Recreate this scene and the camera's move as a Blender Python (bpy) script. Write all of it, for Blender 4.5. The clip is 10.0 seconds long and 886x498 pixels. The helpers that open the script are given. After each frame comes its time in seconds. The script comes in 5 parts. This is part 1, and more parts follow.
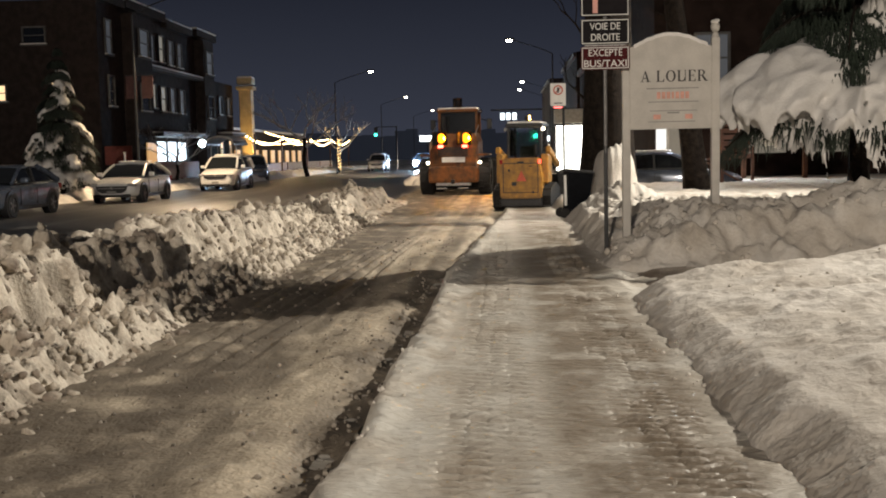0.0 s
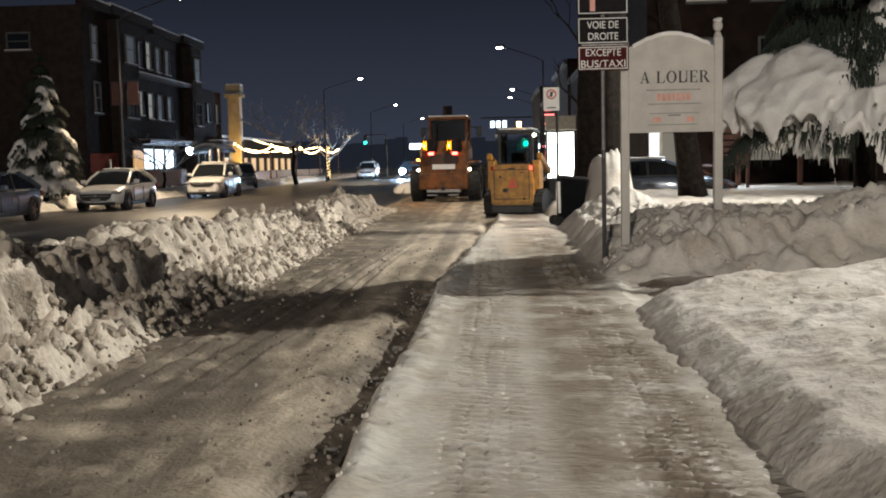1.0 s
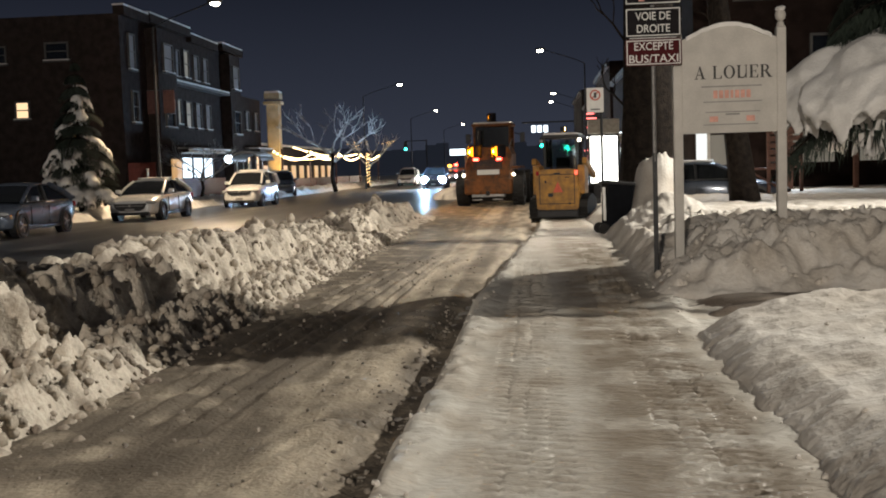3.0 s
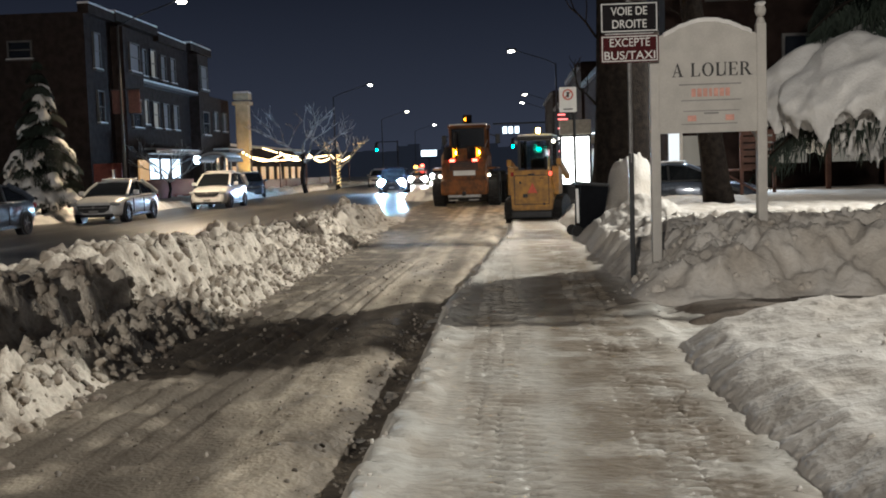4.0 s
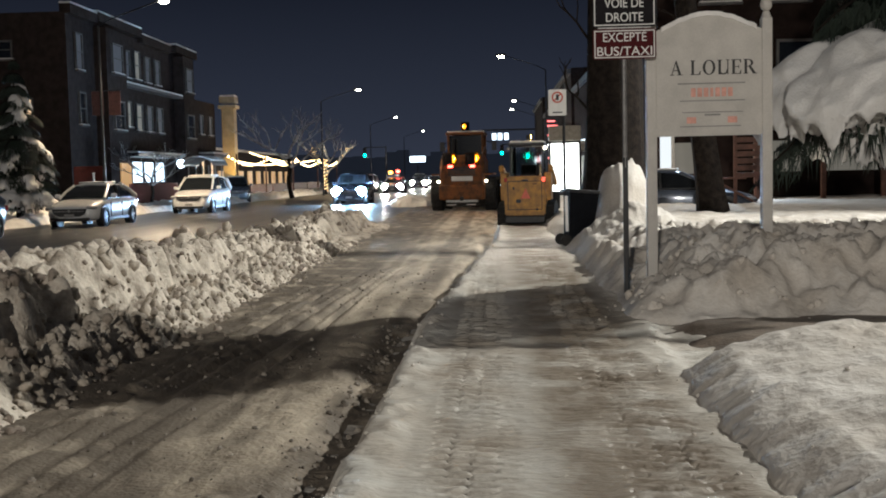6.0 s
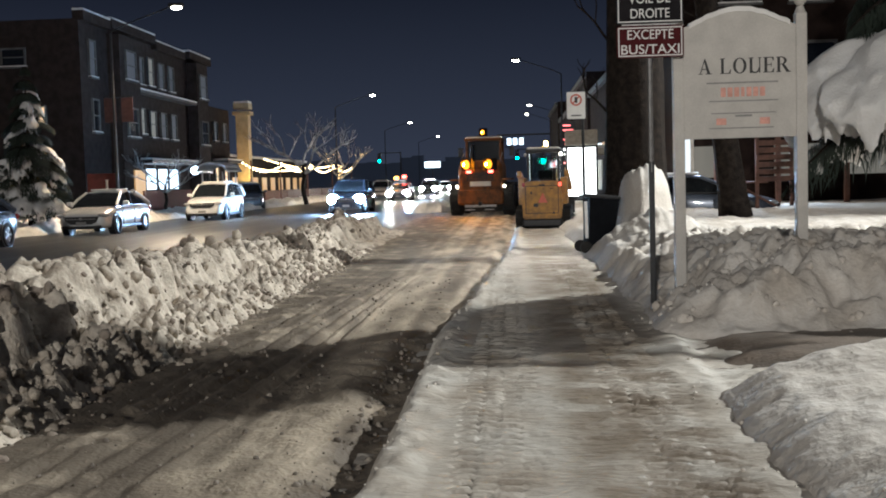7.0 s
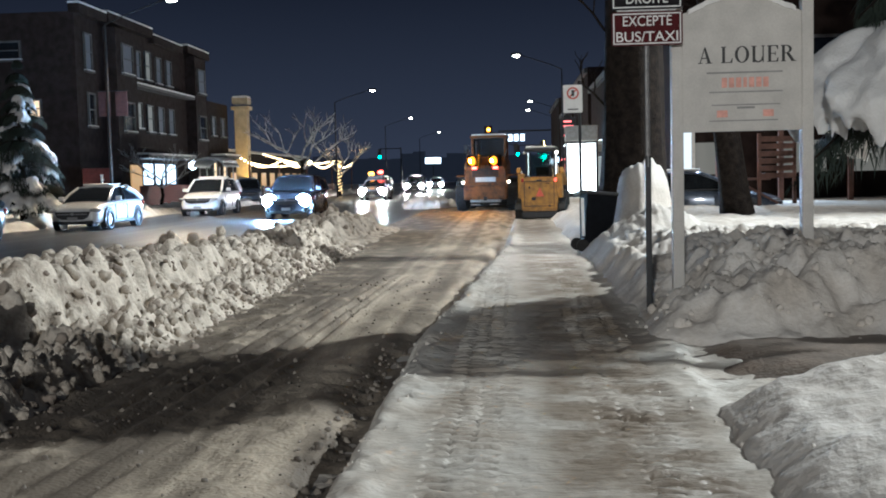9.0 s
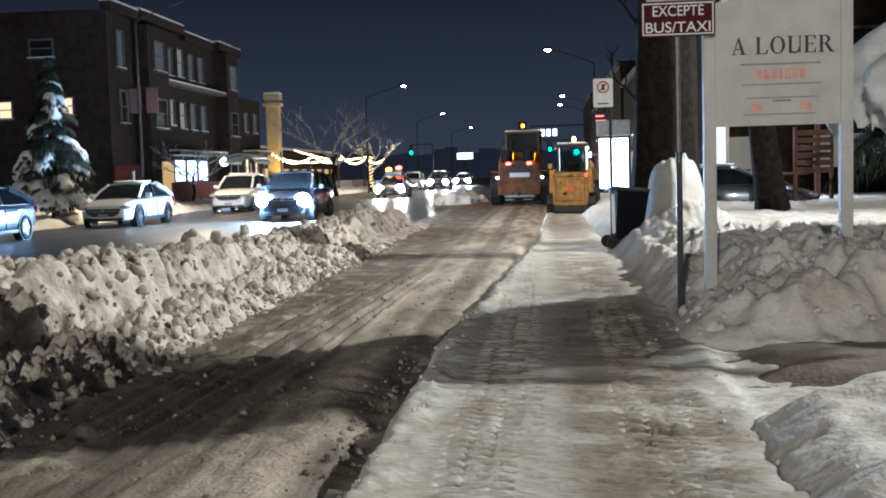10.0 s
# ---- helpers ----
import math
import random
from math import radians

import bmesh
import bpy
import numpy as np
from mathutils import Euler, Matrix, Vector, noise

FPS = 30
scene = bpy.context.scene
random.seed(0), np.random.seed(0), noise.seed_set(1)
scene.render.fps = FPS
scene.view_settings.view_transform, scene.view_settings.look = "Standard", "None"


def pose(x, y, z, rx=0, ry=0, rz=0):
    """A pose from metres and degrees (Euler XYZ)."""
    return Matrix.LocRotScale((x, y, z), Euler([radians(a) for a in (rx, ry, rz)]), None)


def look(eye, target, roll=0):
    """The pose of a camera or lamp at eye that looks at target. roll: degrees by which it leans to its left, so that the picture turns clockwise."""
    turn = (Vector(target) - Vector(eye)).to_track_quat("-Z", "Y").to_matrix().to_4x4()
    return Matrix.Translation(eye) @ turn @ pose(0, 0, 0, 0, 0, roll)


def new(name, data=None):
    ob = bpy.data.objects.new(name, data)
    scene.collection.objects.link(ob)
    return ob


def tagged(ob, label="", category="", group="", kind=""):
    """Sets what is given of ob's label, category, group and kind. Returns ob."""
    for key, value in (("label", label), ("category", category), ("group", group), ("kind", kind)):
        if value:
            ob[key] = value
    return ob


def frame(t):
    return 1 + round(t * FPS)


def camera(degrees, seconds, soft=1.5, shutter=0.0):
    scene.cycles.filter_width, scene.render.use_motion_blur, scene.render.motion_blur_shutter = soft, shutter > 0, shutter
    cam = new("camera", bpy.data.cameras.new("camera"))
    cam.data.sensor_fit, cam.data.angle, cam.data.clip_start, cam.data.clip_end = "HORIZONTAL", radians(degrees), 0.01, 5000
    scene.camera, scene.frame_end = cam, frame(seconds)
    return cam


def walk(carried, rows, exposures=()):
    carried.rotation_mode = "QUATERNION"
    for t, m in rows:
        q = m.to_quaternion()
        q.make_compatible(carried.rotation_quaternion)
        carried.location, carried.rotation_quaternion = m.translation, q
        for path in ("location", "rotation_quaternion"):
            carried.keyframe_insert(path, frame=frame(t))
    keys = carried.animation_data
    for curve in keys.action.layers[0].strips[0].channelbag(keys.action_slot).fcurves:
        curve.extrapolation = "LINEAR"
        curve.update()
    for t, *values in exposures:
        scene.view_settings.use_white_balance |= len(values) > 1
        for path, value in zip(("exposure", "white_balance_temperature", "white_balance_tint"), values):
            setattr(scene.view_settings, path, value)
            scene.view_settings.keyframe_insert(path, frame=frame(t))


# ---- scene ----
cam = camera(45.0, 10.0, soft=1.9)
PATH = [
    (0, (0.029, 0.641, 1.431), (-0.085, 2.63, 1.255), -1.2),
    (0.5, (0.039, 0.992, 1.408), (-0.058, 2.982, 1.231), -1.2),
    (1, (-0.012, 1.258, 1.386), (-0.107, 3.249, 1.225), -1.2),
    (1.5, (-0.056, 1.503, 1.383), (-0.153, 3.495, 1.232), -1.2),
    (2, (-0.036, 1.819, 1.405), (-0.197, 3.807, 1.255), -1.4),
    (3.5, (0.005, 2.528, 1.386), (-0.166, 4.516, 1.238), -1.9),
    (4, (-0.006, 2.794, 1.389), (-0.126, 4.785, 1.241), -1.8),
    (4.5, (0.047, 3.055, 1.38), (-0.051, 5.047, 1.237), -1.5),
    (5, (0.035, 3.322, 1.372), (-0.052, 5.316, 1.233), -1.4),
    (6.5, (0.058, 3.969, 1.361), (-0.056, 5.962, 1.228), -1.4),
    (7, (0.015, 4.223, 1.368), (-0.112, 6.215, 1.242), -1.6),
    (7.5, (0.087, 4.224, 1.368), (-0.036, 6.216, 1.24), -1.7),
    (8, (0.149, 4.459, 1.364), (0.039, 6.453, 1.248), -1.7),
    (8.5, (0.12, 4.633, 1.368), (0.003, 6.626, 1.249), -1.7),
    (9, (0.135, 4.78, 1.352), (0.005, 6.771, 1.219), -1.4),
    (9.5, (0.193, 5.041, 1.368), (-0.009, 7.026, 1.233), -1.6),
    (10, (0.198, 5.086, 1.365), (0.007, 7.072, 1.225), -1.6),
]
walk(cam, [(t, look(eye, ahead, roll)) for t, eye, ahead, roll in PATH],
     exposures=[(0, 0.36, 6400, 9), (0.5, 0.36, 6150, 8), (1.5, 0.38, 5900, 7), (2.0, 0.42, 5850, 7), (3.5, 0.2, 6250, 8), (4.0, 0.22, 5750, 6), (5.0, 0.1, 5650, 6),
                (6.5, 0.22, 5800, 6), (7.0, 0.32, 5550, 6), (8.0, 0.25, 5600, 5), (8.5, 0.22, 5850, 4), (9.0, 0.33, 5200, 4), (9.5, 0.38, 5050, 3), (10, 0.38, 5350, 5)])

# ---- night sky and lamps ----
world = bpy.data.worlds.new("night_sky")
scene.world = world
world.use_nodes = True
wn, wl = world.node_tree.nodes, world.node_tree.links
coord = wn.new("ShaderNodeTexCoord")
sep = wn.new("ShaderNodeSeparateXYZ")
ramp = wn.new("ShaderNodeValToRGB")
ramp.color_ramp.elements[0].position, ramp.color_ramp.elements[0].color = 0.0, (0.031, 0.034, 0.048, 1)
ramp.color_ramp.elements[1].position, ramp.color_ramp.elements[1].color = 0.18, (0.0085, 0.0098, 0.0155, 1)
high = ramp.color_ramp.elements.new(0.9)
high.color = (0.024, 0.023, 0.023, 1)
wl.new(coord.outputs["Generated"], sep.inputs[0])
wl.new(sep.outputs["Z"], ramp.inputs[0])
wl.new(ramp.outputs[0], wn["Background"].inputs[0])
wn["Background"].inputs[1].default_value = 1.0


def lamp(name, eye, target, watts, colour, cone, radius=0.25, blend=0.35):
    """A shaded lamp that shines from eye towards target within a cone of so many degrees."""
    data = bpy.data.lights.new(name, "SPOT")
    data.energy, data.color, data.shadow_soft_size = watts, colour, radius
    data.spot_size, data.spot_blend = radians(cone), blend
    ob = new(name, data)
    ob.matrix_basis = look(eye, target)
    return ob


SODIUM = (1.0, 0.72, 0.44)
WARM = (1.0, 0.80, 0.58)
lamp("yard_flood_light", (19.5, 22.8, 15.2), (-1.0, 12.0, 0), 31500, (1.0, 0.90, 0.76), 80, 0.2, 0.5)
lamp("street_light_behind", (-6.0, -31.0, 10.6), (1.0, 18.0, 0), 29000, (1.0, 0.86, 0.71), 100, 0.3, 0.6)
lamp("street_light_across", (-13.6, 48.0, 8.7), (-11.5, 47.0, 0), 6500, SODIUM, 128, 0.3, 0.4)
lamp("street_light_far", (0.6, 72.2, 8.7), (0.0, 72.0, 0), 1300, WARM, 130, 0.3)
lamp("street_light_opposite", (-11.4, 94.9, 8.7), (-10.8, 94.6, 0), 3000, SODIUM, 130, 0.3)
lamp("street_light_overhead", (0.8, 34.0, 8.7), (0.0, 33.6, 0), 2300, (1.0, 0.84, 0.66), 130, 0.3)
lamp("column_uplight", (-19.4, 86.8, 0.8), (-21.0, 88.6, 5.0), 700, (1.0, 0.58, 0.16), 75, 0.15)
lamp("yard_lamp", (7.0, 36.2, 2.9), (5.6, 32.0, 0), 420, (0.8, 0.9, 1.0), 150, 0.12)


# ---- materials ----
def material(name, colour, rough=0.6, metal=0.0, scale=8.0, vary=0.25, bump=0.15, second=None, fine=60.0, spec=0.5, coat=0.0, spread=(0.35, 0.65), stretch=None, ridges=None):
    """Two scales of noise over a base colour, with relief."""
    m = bpy.data.materials.new(name)
    m.use_nodes = True
    n, l = m.node_tree.nodes, m.node_tree.links
    b = n["Principled BSDF"]
    tc = n.new("ShaderNodeTexCoord")
    big, small = n.new("ShaderNodeTexNoise"), n.new("ShaderNodeTexNoise")
    big.inputs["Scale"].default_value, small.inputs["Scale"].default_value = scale, fine
    big.inputs["Detail"].default_value, small.inputs["Detail"].default_value = 5, 4
    where = tc.outputs["Object"]
    if stretch:
        mp = n.new("ShaderNodeMapping")
        mp.inputs["Scale"].default_value = stretch
        l.new(where, mp.inputs["Vector"])
        where = mp.outputs[0]
    l.new(where, big.inputs["Vector"])
    if ridges:
        mr = n.new("ShaderNodeMapping")
        mr.inputs["Scale"].default_value = ridges
        l.new(tc.outputs["Object"], mr.inputs["Vector"])
        l.new(mr.outputs[0], small.inputs["Vector"])
    else:
        l.new(tc.outputs["Object"], small.inputs["Vector"])
    r = n.new("ShaderNodeValToRGB")
    dark = second or tuple(c * (1 - vary) for c in colour)
    r.color_ramp.elements[0].position, r.color_ramp.elements[0].color = spread[0], (*dark, 1)
    r.color_ramp.elements[1].position, r.color_ramp.elements[1].color = spread[1], (*colour, 1)
    l.new(big.outputs["Fac"], r.inputs[0])
    mix = n.new("ShaderNodeMixRGB")
    mix.blend_type = "OVERLAY"
    mix.inputs[0].default_value = vary
    l.new(r.outputs[0], mix.inputs[1])
    l.new(small.outputs["Fac"], mix.inputs[2])
    l.new(mix.outputs[0], b.inputs["Base Color"])
    rr = n.new("ShaderNodeMapRange")
    rr.inputs["To Min"].default_value, rr.inputs["To Max"].default_value = max(0.02, rough - 0.12), min(1.0, rough + 0.12)
    l.new(small.outputs["Fac"], rr.inputs["Value"])
    l.new(rr.outputs[0], b.inputs["Roughness"])
    b.inputs["Metallic"].default_value = metal
    b.inputs["Specular IOR Level"].default_value = spec
    b.inputs["Coat Weight"].default_value = coat
    if bump:
        bp = n.new("ShaderNodeBump")
        bp.inputs["Strength"].default_value, bp.inputs["Distance"].default_value = bump, 0.02
        l.new(small.outputs["Fac"], bp.inputs["Height"])
        l.new(bp.outputs[0], b.inputs["Normal"])
    return m


def glow(name, colour, strength):
    m = bpy.data.materials.new(name)
    m.use_nodes = True
    b = m.node_tree.nodes["Principled BSDF"]
    b.inputs["Base Color"].default_value = (*[0.06 * c for c in colour], 1)
    b.inputs["Emission Color"].default_value = (*colour, 1)
    b.inputs["Emission Strength"].default_value = strength
    return m


SNOW = material("fresh_snow", (0.80, 0.78, 0.75), 0.75, scale=3.0, vary=0.18, bump=0.5, second=(0.62, 0.60, 0.57), fine=35, spread=(0.3, 0.6))
YARDSNOW = material("trodden_yard_snow", (0.67, 0.63, 0.575), 0.8, scale=1.6, vary=0.2, bump=0.7, second=(0.47, 0.42, 0.36), fine=22, spread=(0.3, 0.62))
BANK = material("ploughed_snow", (0.60, 0.535, 0.445), 0.8, scale=3.4, vary=0.4, bump=1.0, second=(0.24, 0.20, 0.155), fine=28, spread=(0.33, 0.55))
CHUNK = material("snow_lump", (0.42, 0.37, 0.30), 0.8, scale=2.5, vary=0.35, bump=0.8, second=(0.22, 0.18, 0.145), fine=30, spread=(0.35, 0.6))
WALK = material("packed_snow", (0.61, 0.585, 0.53), 0.5, scale=2.4, vary=0.2, bump=1.0, second=(0.46, 0.41, 0.345), fine=26, spread=(0.32, 0.64), stretch=(1.1, 0.7, 1), ridges=(0.55, 1.2, 1))


def grit_and_shade_strips(m, tracks, colour):
    """Brown grit pressed into the snow along wheel tracks that run with y; the gutter strip also holds painted kerb
    shade.
    """
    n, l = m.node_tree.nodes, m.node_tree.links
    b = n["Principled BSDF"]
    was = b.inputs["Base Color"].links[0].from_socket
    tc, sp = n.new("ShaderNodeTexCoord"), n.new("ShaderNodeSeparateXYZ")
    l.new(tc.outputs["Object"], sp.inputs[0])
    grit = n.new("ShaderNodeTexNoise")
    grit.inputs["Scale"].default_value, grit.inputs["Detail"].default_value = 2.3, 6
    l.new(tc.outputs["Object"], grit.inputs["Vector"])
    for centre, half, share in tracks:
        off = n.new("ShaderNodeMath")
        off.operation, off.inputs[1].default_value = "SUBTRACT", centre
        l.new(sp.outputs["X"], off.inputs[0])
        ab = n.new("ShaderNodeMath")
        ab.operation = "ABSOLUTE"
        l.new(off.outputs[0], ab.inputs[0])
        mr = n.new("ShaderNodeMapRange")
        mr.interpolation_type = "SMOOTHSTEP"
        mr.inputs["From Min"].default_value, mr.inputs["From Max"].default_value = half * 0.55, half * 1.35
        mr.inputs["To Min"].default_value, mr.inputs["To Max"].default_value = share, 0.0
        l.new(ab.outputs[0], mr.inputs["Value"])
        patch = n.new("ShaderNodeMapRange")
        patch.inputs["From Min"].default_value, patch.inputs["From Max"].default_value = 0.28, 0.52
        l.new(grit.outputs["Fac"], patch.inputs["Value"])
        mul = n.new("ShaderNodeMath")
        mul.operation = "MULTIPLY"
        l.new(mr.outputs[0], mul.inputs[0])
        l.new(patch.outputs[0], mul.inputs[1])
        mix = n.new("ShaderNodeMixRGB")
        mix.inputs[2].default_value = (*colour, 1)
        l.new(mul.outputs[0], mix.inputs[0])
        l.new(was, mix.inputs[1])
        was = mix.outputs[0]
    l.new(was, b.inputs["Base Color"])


grit_and_shade_strips(WALK, ((0.68, 0.46, 0.92), (-0.08, 0.24, 0.34)), (0.21, 0.17, 0.125))
LANE = material("dirty_packed_snow", (0.47, 0.40, 0.305), 0.62, scale=2.2, vary=0.45, bump=0.8, second=(0.17, 0.14, 0.105), fine=34, spread=(0.33, 0.6), stretch=(1.6, 0.3, 1))
# The strip at -0.86 paints the kerb's shade in the gutter along with dirt.
grit_and_shade_strips(LANE, ((-2.6, 0.95, 0.85), (-1.95, 0.13, 0.5), (-1.6, 0.08, 0.45), (-0.86, 0.17, 0.75)), (0.095, 0.076, 0.056))
PATH = material("wet_trodden_path", (0.16, 0.125, 0.095), 0.5, scale=3, vary=0.4, bump=0.6, second=(0.07, 0.055, 0.042), fine=30)
ASPHALT = material("wet_asphalt", (0.17, 0.16, 0.145), 0.33, scale=1.0, vary=0.4, bump=0.15, second=(0.03, 0.03, 0.031), fine=25, spread=(0.48, 0.78), stretch=(1.1, 0.05, 1))
BARK = material("bark", (0.025, 0.019, 0.015), 0.95, scale=9, vary=0.5, bump=1.0, second=(0.009, 0.007, 0.006), fine=30, spec=0.15)
NEEDLE = material("spruce_needles", (0.022, 0.034, 0.022), 0.7, scale=6, vary=0.4, bump=0.3)
HOUSEBRICK = material("sooty_brick", (0.030, 0.020, 0.017), 0.95, scale=2.5, vary=0.4, bump=0.4, fine=30, spec=0.08)
CRUMB = material("gritty_snow_crumb", (0.34, 0.30, 0.25), 0.8, scale=4, vary=0.4, bump=0.6, second=(0.08, 0.065, 0.05), fine=30)
BRICK = material("dark_brick", (0.042, 0.032, 0.029), 0.92, scale=2.5, vary=0.4, bump=0.4, fine=30, spec=0.12)
STONE = material("weathered_concrete", (0.13, 0.125, 0.12), 0.85, scale=2.5, vary=0.35, bump=0.3)
WHITE = material("white_painted_wood", (0.53, 0.50, 0.455), 0.55, scale=5, vary=0.15, bump=0.15)
SIGNBLACK = material("black_sign_sheet", (0.018, 0.016, 0.018), 0.75, vary=0.2, bump=0.0, spec=0.08)
SIGNRED = material("dark_red_sign_sheet", (0.075, 0.014, 0.016), 0.75, vary=0.2, bump=0.0, spec=0.08)
SIGNWHITE = material("white_sign_sheet", (0.78, 0.77, 0.74), 0.4, vary=0.1, bump=0.0)
RED = material("red_print", (0.55, 0.10, 0.06), 0.5, vary=0.2, bump=0.0)
GREYINK = material("grey_print", (0.28, 0.27, 0.26), 0.6, vary=0.2, bump=0.0)
INK = material("black_print", (0.02, 0.018, 0.018), 0.5, vary=0.2, bump=0.0)
STEEL = material("galvanised_steel", (0.35, 0.34, 0.33), 0.45, 0.8, scale=12, vary=0.3, bump=0.1)
DARKMETAL = material("dark_metal", (0.03, 0.03, 0.032), 0.45, 0.5, vary=0.3, bump=0.1)
YELLOW = material("worn_yellow_paint", (0.53, 0.26, 0.027), 0.5, scale=6, vary=0.35, bump=0.15, second=(0.26, 0.13, 0.025))
ORANGE = material("dirty_orange_paint", (0.24, 0.09, 0.025), 0.62, scale=4, vary=0.4, bump=0.15, second=(0.085, 0.042, 0.022), spec=0.25)
RUBBER = material("black_rubber", (0.022, 0.021, 0.02), 0.8, scale=10, vary=0.4, bump=0.4)
CARWHITE = material("white_car_paint", (0.70, 0.70, 0.69), 0.28, scale=2, vary=0.12, bump=0.0, coat=0.6)
CARGREY = material("grey_car_paint", (0.10, 0.12, 0.16), 0.28, 0.3, scale=2, vary=0.15, bump=0.0, coat=0.6)
CARBLACK = material("dark_car_paint", (0.03, 0.035, 0.05), 0.25, 0.2, scale=2, vary=0.15, bump=0.0, coat=0.6)
GLASS = material("dark_glass", (0.012, 0.014, 0.016), 0.08, vary=0.1, bump=0.0, spec=0.7)
PLASTIC = material("black_plastic", (0.02, 0.02, 0.022), 0.5, vary=0.3, bump=0.1)
BINPLASTIC = material("dark_blue_plastic", (0.008, 0.009, 0.012), 0.8, vary=0.3, bump=0.1, spec=0.1)
WOOD = material("brown_stained_wood", (0.16, 0.075, 0.05), 0.65, scale=5, vary=0.4, bump=0.3)
# Faint emission stands in for night haze over the unlit far woods.
HAZETREES = glow("far_woods_haze_glow", (0.6, 0.7, 1.0), 0.014)
G_AMBERBULB = glow("amber_bulb", (1.0, 0.30, 0.0004), 1900)
G_AMBERLENS = glow("amber_lens", (1.0, 0.30, 0.008), 3.2)
G_RED = glow("red_lens_lit", (1.0, 0.07, 0.04), 14)
G_REDDIM = glow("red_marker_lit", (1.0, 0.10, 0.05), 2.5)
G_COOL = glow("cool_headlight", (0.50, 0.73, 1.0), 2300)
G_WARMHEAD = glow("warm_headlight", (1.0, 0.88, 0.72), 1200)
G_BULB = glow("warm_bulb", (1.0, 0.66, 0.30), 14)
G_WINDOW = glow("warm_window", (1.0, 0.66, 0.36), 1.1)
G_WINDIM = glow("dim_window", (0.72, 0.76, 0.85), 0.05)
G_WINCOOL = glow("cool_window", (0.78, 0.90, 1.0), 2.2)
G_PANEL = glow("backlit_panel", (1.0, 0.95, 0.84), 5.0)
G_GREEN = glow("green_signal", (0.05, 1.0, 0.62), 14)
G_LAMP = glow("street_lamp_lens", (1.0, 0.82, 0.58), 30)
G_FAIRY = glow("wrapped_string_lights", (1.0, 0.62, 0.24), 3.2)
G_WHITESIGN = glow("small_lit_sign", (0.85, 0.95, 1.0), 3.0)
G_ROOFAMBER = glow("amber_roof_lamp", (1.0, 0.34, 0.03), 12)
G_PINK = glow("red_neon", (1.0, 0.16, 0.14), 3.0)
G_STOREFRONT = glow("storefront_light", (1.0, 0.55, 0.22), 0.5)


# ---- building helpers ----
def mesh_of(name, bm, mat, smooth=False):
    me = bpy.data.meshes.new(name)
    bmesh.ops.recalc_face_normals(bm, faces=bm.faces)
    bm.to_mesh(me)
    bm.free()
    me.materials.append(mat)
    if smooth:
        me.polygons.foreach_set("use_smooth", [True] * len(me.polygons))
    return me


def part(name, bm, mat, parent=None, label="", smooth=False):
    ob = new(name, mesh_of(name, bm, mat, smooth))
    ob.parent = parent
    return tagged(ob, label)


def thing(name, x, y, z, rz, label, category, group="", kind=""):
    ob = new(name)
    ob.matrix_basis = pose(x, y, z, 0, 0, rz)
    ob.empty_display_size = 0.2
    return tagged(ob, label, category, group, kind)


def box(x, y, z, sx, sy, sz, bevel=0.0, bm=None, turn=None):
    """A box centred at x, y, z."""
    out = bm or bmesh.new()
    m = Matrix.Translation((x, y, z)) @ (turn or Matrix()) @ Matrix.Diagonal((sx, sy, sz, 1))
    made = bmesh.ops.create_cube(out, size=1, matrix=m)
    if bevel:
        edges = list({e for v in made["verts"] for e in v.link_edges})
        bmesh.ops.bevel(out, geom=edges, offset=bevel, segments=2, affect="EDGES", profile=0.6)
    return out


def rod(a, b, r0, r1=None, n=10, bm=None, caps=True):
    out = bm or bmesh.new()
    a, b = Vector(a), Vector(b)
    d = b - a
    m = Matrix.Translation((a + b) / 2) @ d.to_track_quat("Z", "Y").to_matrix().to_4x4()
    bmesh.ops.create_cone(out, cap_ends=caps, segments=n, radius1=r0, radius2=r0 if r1 is None else r1, depth=d.length, matrix=m)
    return out


def ball(x, y, z, r, bm=None, squash=(1, 1, 1), sub=2):
    out = bm or bmesh.new()
    bmesh.ops.create_icosphere(out, subdivisions=sub, radius=r, matrix=Matrix.Translation((x, y, z)) @ Matrix.Diagonal((*squash, 1)))
    return out


def prism(outline, depth, axis="x", at=0.0, bm=None):
    """A closed outline of (u, v) pairs pushed along an axis; u, v are the other two axes in order."""
    out = bm or bmesh.new()
    rings = []
    for s in (at - depth / 2, at + depth / 2):
        rings.append([out.verts.new({"x": (s, u, v), "y": (u, s, v), "z": (u, v, s)}[axis]) for u, v in outline])
    n = len(outline)
    out.faces.new(rings[0])
    out.faces.new(rings[1][::-1])
    for i in range(n):
        out.faces.new((rings[0][i], rings[1][i], rings[1][(i + 1) % n], rings[0][(i + 1) % n]))
    return out


def lumpy(bm, amount, size, seed=0.0):
    for v in bm.verts:
        v.co += noise.noise_vector(v.co / size + Vector((seed, seed * 2, 0))) * amount
    return bm


def lattice(px, py, seed):
    """Smooth value noise on arrays, about -1 to 1."""
    ix, iy = np.floor(px), np.floor(py)
    fx, fy = px - ix, py - iy
    fx, fy = fx * fx * (3 - 2 * fx), fy * fy * (3 - 2 * fy)

    def h(a, b):
        v = np.sin(a * 127.1 + b * 311.7 + seed * 74.7) * 43758.5453
        return (v - np.floor(v)) * 2 - 1

    return (h(ix, iy) * (1 - fx) + h(ix + 1, iy) * fx) * (1 - fy) + (h(ix, iy + 1) * (1 - fx) + h(ix + 1, iy + 1) * fx) * fy


